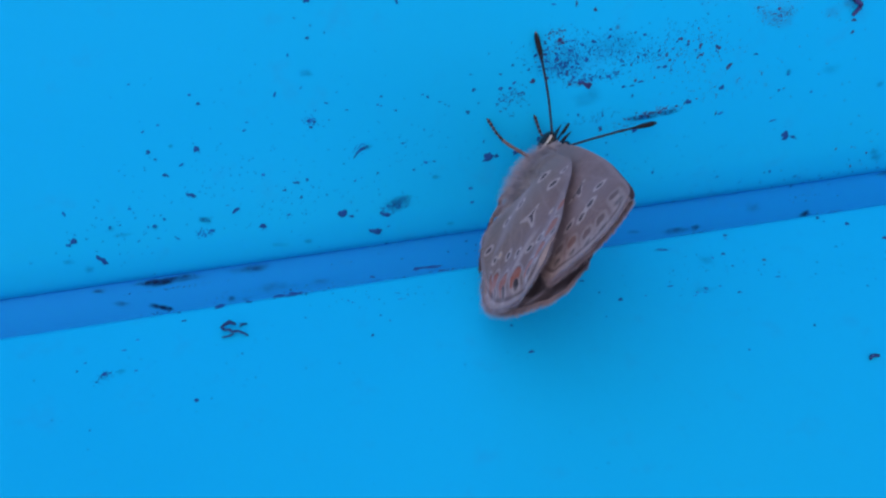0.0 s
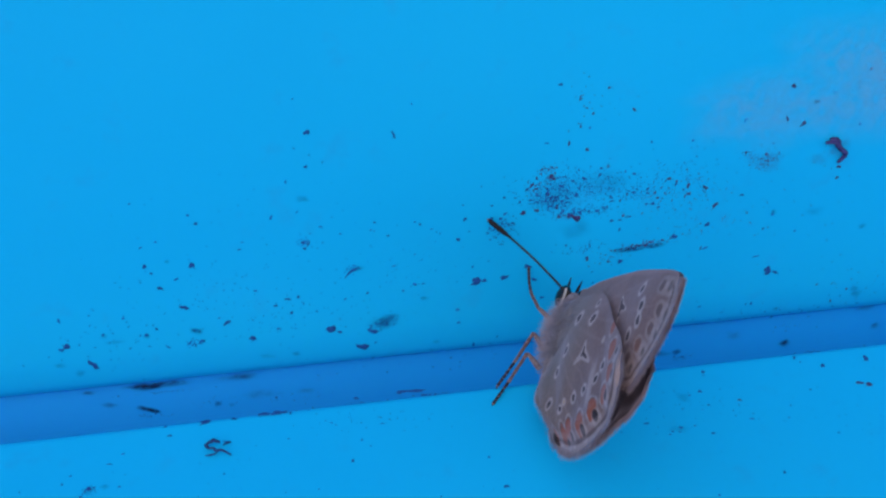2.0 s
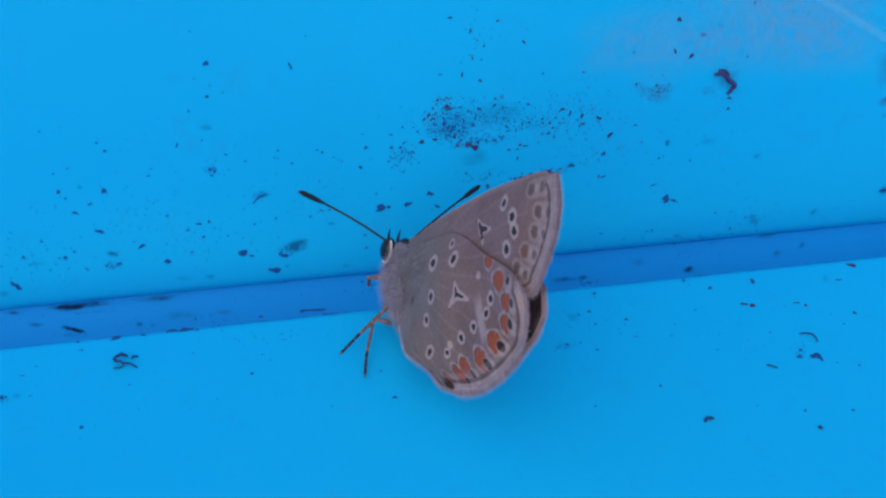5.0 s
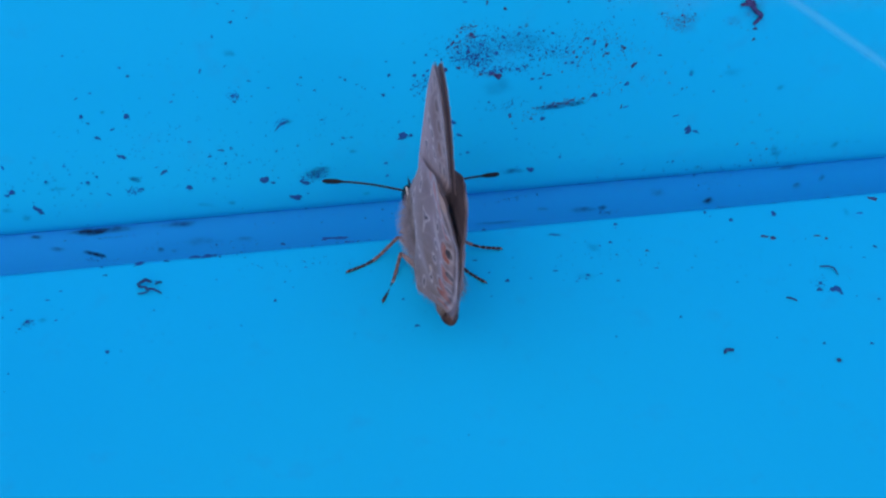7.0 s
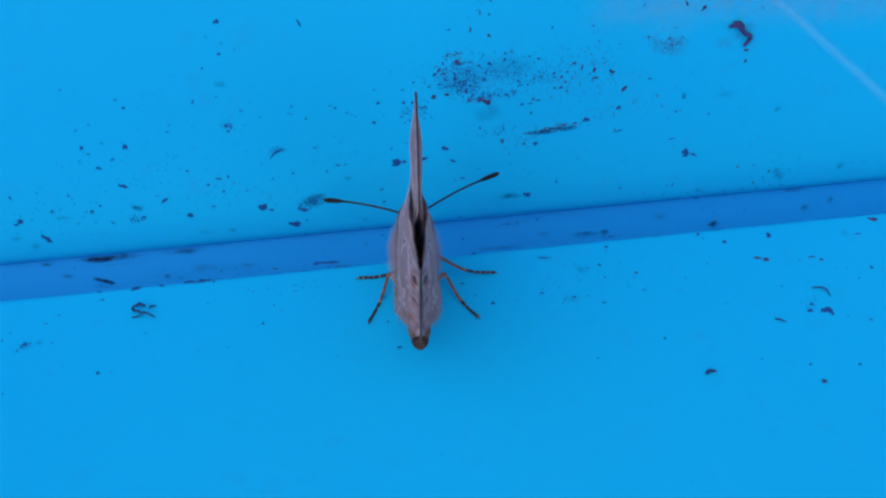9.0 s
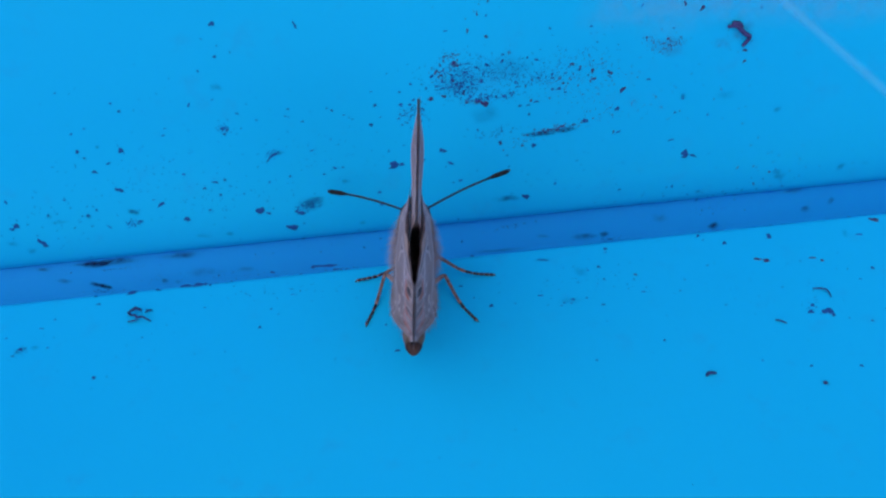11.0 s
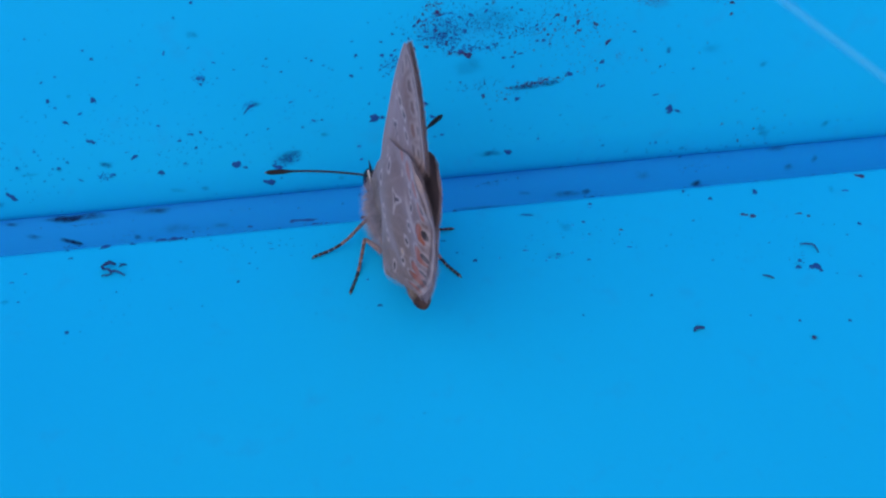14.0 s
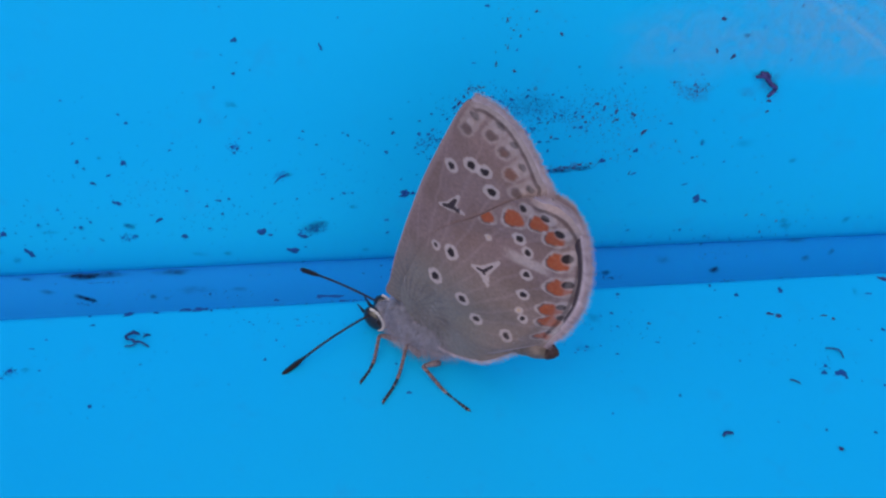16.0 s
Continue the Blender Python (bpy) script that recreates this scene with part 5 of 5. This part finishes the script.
FEET = {
    "LF": [(0.0, 5.5, 4.0, 1.9), (0.5, 5.6, 1.3, 0.2), (1.0, 5.6, 1.3, 0.2), (1.5, 5.6, 1.3, 0.2), (2.0, 8.2, 2.6, 1.8), (2.5, 6.9, 4.0, 1.7), (3.0, 6.0, 3.5, -1.4), (3.5, 5.8, 1.4, -2.1), (6.0, 6.5, 1.4, 0.2), (6.5, 5.9, 1.1, 0.1), (7.0, 5.9, 1.1, 0.1), (7.5, 5.9, 1.1, 0.1), (8.0, 5.9, 1.1, 0.1), (8.5, 5.9, 1.1, 0.1), (9.0, 5.9, 1.1, 0.1), (11.5, 5.9, 1.1, 0.1), (12.0, 5.9, 1.1, 0.1), (12.5, 5.9, 1.1, 0.1), (13.0, 5.9, 1.1, 0.1), (13.5, 5.9, 1.1, 0.1), (14.0, 5.9, 1.1, 0.1), (14.5, 5.6, 1.2, 0.8), (15.0, 4.3, 3.7, 0.5), (15.5, 4.3, 4.3, 1.3), (16.0, 4.7, 4.2, 1.4)],
    "LM": [(0.0, -0.5, -1.2, -0.5), (0.5, 1.7, 3.8, 0.0), (1.0, 2.2, 4.5, 0.4), (1.5, 1.8, 4.8, 0.7), (2.0, 0.8, 2.8, -0.7), (2.5, -0.5, -1.2, -0.9), (3.0, -0.5, -1.2, -0.9), (3.5, -0.5, -1.2, -0.9), (6.0, 4.3, 4.5, 0.0), (6.5, 3.1, 5.1, 0.4), (7.0, 2.1, 4.8, 0.8), (7.5, 3.3, 3.5, 0.4), (8.0, 3.3, 3.6, 0.3), (8.5, 3.3, 3.5, 0.3), (9.0, 3.3, 3.4, 0.3), (11.5, 2.9, 3.4, -0.1), (12.0, 2.8, 3.4, -0.1), (12.5, 2.7, 3.4, -0.1), (13.0, 2.8, 3.5, -0.0), (13.5, 3.5, 3.4, 0.2), (14.0, 2.8, 4.6, 0.3), (14.5, 3.8, 4.1, 0.6), (15.0, 3.1, 4.4, 0.3), (15.5, 2.4, 4.7, 0.7), (16.0, 3.0, 4.7, 0.9)],
    "LH": [(0.0, -2.6, 0.3, 0.7), (0.5, -0.6, 3.6, -0.0), (1.0, 0.0, 3.6, 0.2), (1.5, 0.7, 3.8, 0.6), (2.0, -0.6, 2.9, -0.6), (2.5, -2.1, 2.7, -0.6), (3.0, -2.2, 2.2, -1.1), (3.5, -2.2, 2.0, -1.0), (6.0, -0.7, 3.1, -0.1), (6.5, -0.7, 3.5, 0.3), (7.0, -0.4, 3.1, 0.4), (7.5, -0.5, 2.9, 0.1), (8.0, -0.5, 3.0, 0.1), (8.5, -0.4, 2.9, 0.1), (9.0, -0.4, 2.8, 0.1), (11.5, -0.8, 2.7, 0.0), (12.0, -0.9, 2.7, 0.0), (12.5, -1.0, 2.7, 0.0), (13.0, -0.9, 2.8, 0.1), (13.5, -0.2, 3.2, 0.3), (14.0, -0.4, 3.1, 0.0), (14.5, 0.4, 3.1, 0.1), (15.0, -0.9, 2.4, -0.4), (15.5, -1.3, 2.4, -0.7), (16.0, -0.7, 2.5, -0.7)],
    "RF": [(0.0, 7.1, 1.8, 2.5), (0.5, 5.9, -1.1, 0.2), (2.0, 5.9, -1.1, 0.2), (2.5, 8.0, 2.2, 3.0), (3.0, 7.9, 1.5, 2.5), (3.5, 7.4, 2.0, 2.8), (6.0, 5.9, -1.1, 0.2), (16.0, 5.9, -1.1, 0.2)],
    "RM": [(0.0, 3.0, -4.4, 0.0), (0.5, 3.0, -4.4, 0.0), (1.0, 3.0, -4.4, 0.0), (1.5, 3.0, -4.4, 0.0), (2.0, 3.0, -4.4, 0.0), (2.5, 3.0, -4.4, 0.0), (3.0, 3.0, -4.4, 0.0), (3.5, 3.0, -4.4, 0.0), (6.0, 3.0, -4.4, 0.0), (6.5, 3.0, -4.4, 0.0), (7.0, 3.0, -4.4, 0.0), (7.5, 3.3, -4.7, 0.1), (8.0, 3.3, -4.6, 0.2), (8.5, 3.3, -4.8, 0.2), (9.0, 3.3, -4.8, 0.3), (11.5, 3.4, -4.7, 0.2), (12.0, 3.3, -4.7, 0.2), (12.5, 3.2, -4.7, 0.1), (13.0, 3.1, -4.7, -0.0), (13.5, 3.3, -3.4, -0.1), (14.0, 3.4, -3.7, -0.0), (14.5, 3.0, -4.4, 0.0), (15.0, 3.0, -4.4, 0.0), (15.5, 3.0, -4.4, 0.0), (16.0, 3.0, -4.4, 0.0)],
    "RH": [(0.0, -0.9, -3.5, 0.0), (0.5, -0.9, -3.5, 0.0), (1.0, -0.9, -3.5, 0.0), (1.5, -0.9, -3.5, 0.0), (2.0, -0.9, -3.5, 0.0), (2.5, -0.9, -3.5, 0.0), (3.0, -0.9, -3.5, 0.0), (3.5, -0.9, -3.5, 0.0), (6.0, -0.9, -3.5, 0.0), (6.5, 1.4, -3.8, -0.1), (7.0, 0.4, -2.9, -0.1), (7.5, -0.8, -3.4, -0.0), (8.0, -0.6, -3.3, -0.0), (8.5, -0.5, -3.4, 0.0), (9.0, -0.4, -3.5, 0.1), (11.5, -0.5, -3.6, 0.2), (12.0, -0.6, -3.6, 0.2), (12.5, -0.7, -3.6, 0.2), (13.0, -0.7, -3.5, 0.1), (13.5, -0.7, -3.1, -0.0), (14.0, -0.5, -3.1, -0.2), (14.5, -0.9, -3.5, 0.0), (15.0, -0.9, -3.5, 0.0), (15.5, -0.6, -0.9, -0.9), (16.0, -0.9, -3.5, 0.0)],
}
FEELERS = {
    "L": [(0.0, 2.4, 4.4, 4.1), (0.5, 2.2, 5.4, 2.4), (1.0, 2.8, 5.5, 0.8), (1.5, 3.9, 4.6, -0.3), (2.0, 1.7, 5.8, 2.1), (2.5, 2.0, 5.5, 2.7), (3.0, 2.8, 5.3, 2.1), (3.5, 2.3, 5.3, 2.6), (6.0, 3.3, 5.2, -0.1), (6.5, 3.9, 4.7, -0.8), (7.0, 3.5, 4.7, -0.9), (7.5, 3.2, 4.5, -1.2), (8.5, 3.4, 4.9, -1.3), (9.0, 3.4, 4.9, -1.2), (11.5, 3.4, 4.9, -1.3), (12.5, 3.3, 5.0, -1.4), (13.0, 3.1, 5.0, -1.2), (13.5, 1.8, 6.0, -0.4), (14.0, 2.2, 5.8, -0.1), (14.5, 1.4, 6.0, 0.1), (15.0, 2.5, 5.6, 0.1), (15.5, 2.5, 5.7, -0.3), (16.0, 2.4, 5.7, -0.2)],
    "R": [(0.0, 4.7, -4.2, 1.0), (1.0, 3.7, -5.7, 1.2), (1.5, 4.0, -2.7, 4.7), (2.0, 4.0, -3.7, -2.1), (2.5, 3.8, -5.0, 1.4), (3.0, 3.8, -5.1, 1.2), (3.5, 3.3, -5.0, 3.0), (6.5, 3.3, -5.4, -0.0), (7.0, 3.1, -5.2, -1.9), (7.5, 3.7, -5.4, -0.4), (8.5, 3.7, -5.3, -0.0), (9.0, 3.7, -5.2, 0.2), (11.5, 3.1, -5.3, 0.7), (12.5, 3.0, -5.2, 0.5), (13.0, 3.7, -5.2, -0.0), (13.5, 4.3, -4.5, -0.0), (14.0, 4.6, -4.7, 0.3), (15.0, 5.4, -3.9, -1.1), (15.5, 6.3, -1.2, -0.2), (16.0, 6.4, -0.7, 0.7)],
}
# drifting silk: seconds, middle, direction
LOOSE_SILK_ROWS = [
    (0.0, 34.0, -42.0, 5.0, 0.3, -0.95, 0.0),
    (5.0, 30.0, -40.0, 5.0, 0.3, -0.95, 0.0),
    (5.9, 7.5, -15.1, 5.0, 0.25, -0.97, 0.0),
    (6.0, 7.6, -14.6, 5.0, 0.29, -0.96, 0.0),
    (6.4, 26.0, -38.0, 5.0, 0.3, -0.95, 0.0),
    (7.0, 24.0, -38.0, 5.0, 0.35, -0.93, 0.0),
    (7.4, 4.0, -13.8, 5.0, 0.42, -0.91, 0.0),
    (7.6, 4.6, -14.3, 5.0, 0.38, -0.92, 0.0),
    (7.8, 6.0, -19.0, 5.0, 0.32, -0.95, 0.0),
    (8.2, 24.0, -38.0, 5.0, 0.3, -0.95, 0.0),
    (16.0, 34.0, -42.0, 5.0, 0.3, -0.95, 0.0),
]
SILK_ROWS = [
    (0.0, 25.7, -7.1, 25.9, 0.66, -0.59, -0.47),
    (2.0, 24.7, -7.1, 24.9, 0.66, -0.59, -0.47),
    (3.0, 19.7, -7.1, 20.9, 0.66, -0.59, -0.47),
    (3.5, 20.2, -7.5, 21.8, 0.73, -0.54, -0.41),
    (6.0, 16.0, -7.0, 20.3, 0.77, -0.53, -0.35),
    (6.5, 15.3, -7.8, 18.8, 0.71, -0.58, -0.40),
    (7.0, 15.4, -8.5, 18.5, 0.75, -0.55, -0.37),
    (7.5, 17.3, -8.4, 21.1, 0.71, -0.56, -0.42),
    (8.5, 16.2, -9.0, 17.7, 0.72, -0.53, -0.44),
    (9.0, 17.0, -8.7, 18.5, 0.67, -0.55, -0.50),
    (11.5, 17.6, -8.3, 18.0, 0.68, -0.54, -0.50),
    (12.5, 17.9, -8.3, 17.2, 0.71, -0.54, -0.45),
    (14.0, 17.9, -8.9, 16.0, 0.72, -0.54, -0.43),
    (15.0, 17.9, -7.0, 18.4, 0.65, -0.57, -0.50),
    (16.0, 16.5, -4.4, 20.8, 0.72, -0.56, -0.41),
]
# seconds, lean and swing of the left forewing, further opening of the right forewing, opening of the right hindwing
WING_ROWS = [
    (0.0, 3.4, -5.7, 1.0, 7.8),
    (0.5, 0.6, 0.2, 0.5, 3.0),
    (1.0, -0.2, -1.4, 0.3, 1.5),
    (1.5, 0.3, -1.7, 0.4, 2.8),
    (2.0, 2.0, -4.1, 0.7, 5.0),
    (2.5, 4.5, -5.3, 1.2, 8.5),
    (3.0, 5.7, -5.1, 1.3, 10.5),
    (3.5, 4.1, -4.4, 1.0, 8.2),
    (6.0, 0.2, 1.8, 0.9, 3.0),
    (6.5, 0.3, 2.0, 1.4, 3.1),
    (7.0, 0.4, 0.7, 1.2, 2.6),
    (7.5, -0.1, 1.9, 0.5, 1.6),
    (8.0, 0.1, 1.2, 0.2, 0.8),
    (8.5, 0.3, 0.5, 0.1, 0.0),
    (9.0, 0.3, 0.8, 0.1, 0.1),
    (11.5, 0.4, 2.4, 0.2, 0.3),
    (12.0, 0.4, 2.7, 0.2, 0.4),
    (12.5, 0.4, 3.0, 0.2, 0.4),
    (13.0, 0.9, 2.9, 0.2, 0.5),
    (13.5, 0.8, 1.6, 0.6, 3.0),
    (14.0, 0.1, 0.1, 0.6, 1.5),
    (14.5, 0.0, -0.7, 0.3, 0.3),
    (15.0, -0.1, -0.9, 0.2, -0.6),
    (15.5, -0.3, -0.0, 0.2, -0.7),
    (16.0, -0.4, 0.1, 0.1, -0.8),
]
# seconds, droop of the abdomen in degrees
DROOP_ROWS = [(0.0, -13.0), (0.5, -6.0), (1.0, -2.0), (1.5, -4.0), (2.0, -9.0), (2.5, -12.0), (3.5, -12.0), (6.0, -3.0), (7.0, 0.0), (14.5, 0.0), (15.0, 3.5), (15.5, 3.0), (16.0, 2.5)]


def aimed(root, target):
    """A pose at root whose x axis points at the target and whose z axis stays as upright as it can."""
    d = (Vector(target) - Vector(root)).normalized()
    y = Vector((0, 0, 1)).cross(d).normalized()
    z = d.cross(y)
    m = Matrix((d, y, z)).transposed().to_4x4()
    m.translation = Vector(root) * MM
    return m


def hinged(lean, swing):
    return mm(HINGE_X, 0, HINGE) @ Matrix.Rotation(radians(lean), 4, "X") @ Matrix.Rotation(radians(swing), 4, "Y")


def bent(hip, foot, parts_mm):
    """Poses of the femur and of the shin: the knee bends up and outwards so that the foot reaches its place."""
    h, f = Vector(hip), Vector(foot)
    d = f - h
    a, b = parts_mm[0], parts_mm[1] + parts_mm[2]
    ln = min(max(d.length, b - a + 0.1), a + b - 0.02)
    d.normalize()
    ca = (a * a + ln * ln - b * b) / (2 * a * ln)
    up = Vector((0, math.copysign(0.9, h.y), 0.4))
    up = (up - d * up.dot(d)).normalized()
    knee = h + (d * ca + up * math.sqrt(max(1 - ca * ca, 0))) * a
    m = aimed(h, knee)
    return m, m.inverted() @ aimed(knee, h + d * ln)


def motions():
    walk(butterfly, [(r[0], mm(*r[1:])) for r in BODY_ROWS])
    for key, rows in FEET.items():
        femur, tibia, tarsus = LEGS[key]
        steps = [(t, *bent(HIPS[key], p, SEGMENTS[key[1]])) for t, *p in rows]
        walk(femur, [(t, m) for t, m, n in steps])
        for ob in (tibia, tarsus):
            walk(ob, [(t, n) for t, m, n in steps])
    for key, rows in FEELERS.items():
        walk(ANTENNAE[key], [(t, aimed(ROOTS[key], Vector(ROOTS[key]) + Vector(d))) for t, *d in rows])
    walk(proboscis, [(t, mm(6.2, 0, 2.1, 0, a, 0)) for t, a in ((0.0, -40.0), (0.5, 45.0), (1.0, 100.0), (16.0, 100.0))])
    walk(silk, [(t, aimed(p[:3], Vector(p[:3]) + Vector(p[3:]))) for t, *p in SILK_ROWS])
    walk(loose_silk, [(t, aimed(p[:3], Vector(p[:3]) + Vector(p[3:]))) for t, *p in LOOSE_SILK_ROWS])
    walk(fore_left, [(r[0], hinged(r[1], r[2])) for r in WING_ROWS])
    walk(fore_right, [(r[0], hinged(r[1] + r[3], r[2])) for r in WING_ROWS])
    walk(hind_left, [(r[0], hinged(0, 0)) for r in WING_ROWS])
    walk(hind_right, [(r[0], hinged(r[4], 0)) for r in WING_ROWS])
    walk(abdomen, [(t, mm(0.9, 0, 2.8, 0, -a, 0) @ mm(-0.9, 0, -2.8)) for t, a in DROOP_ROWS])


motions()
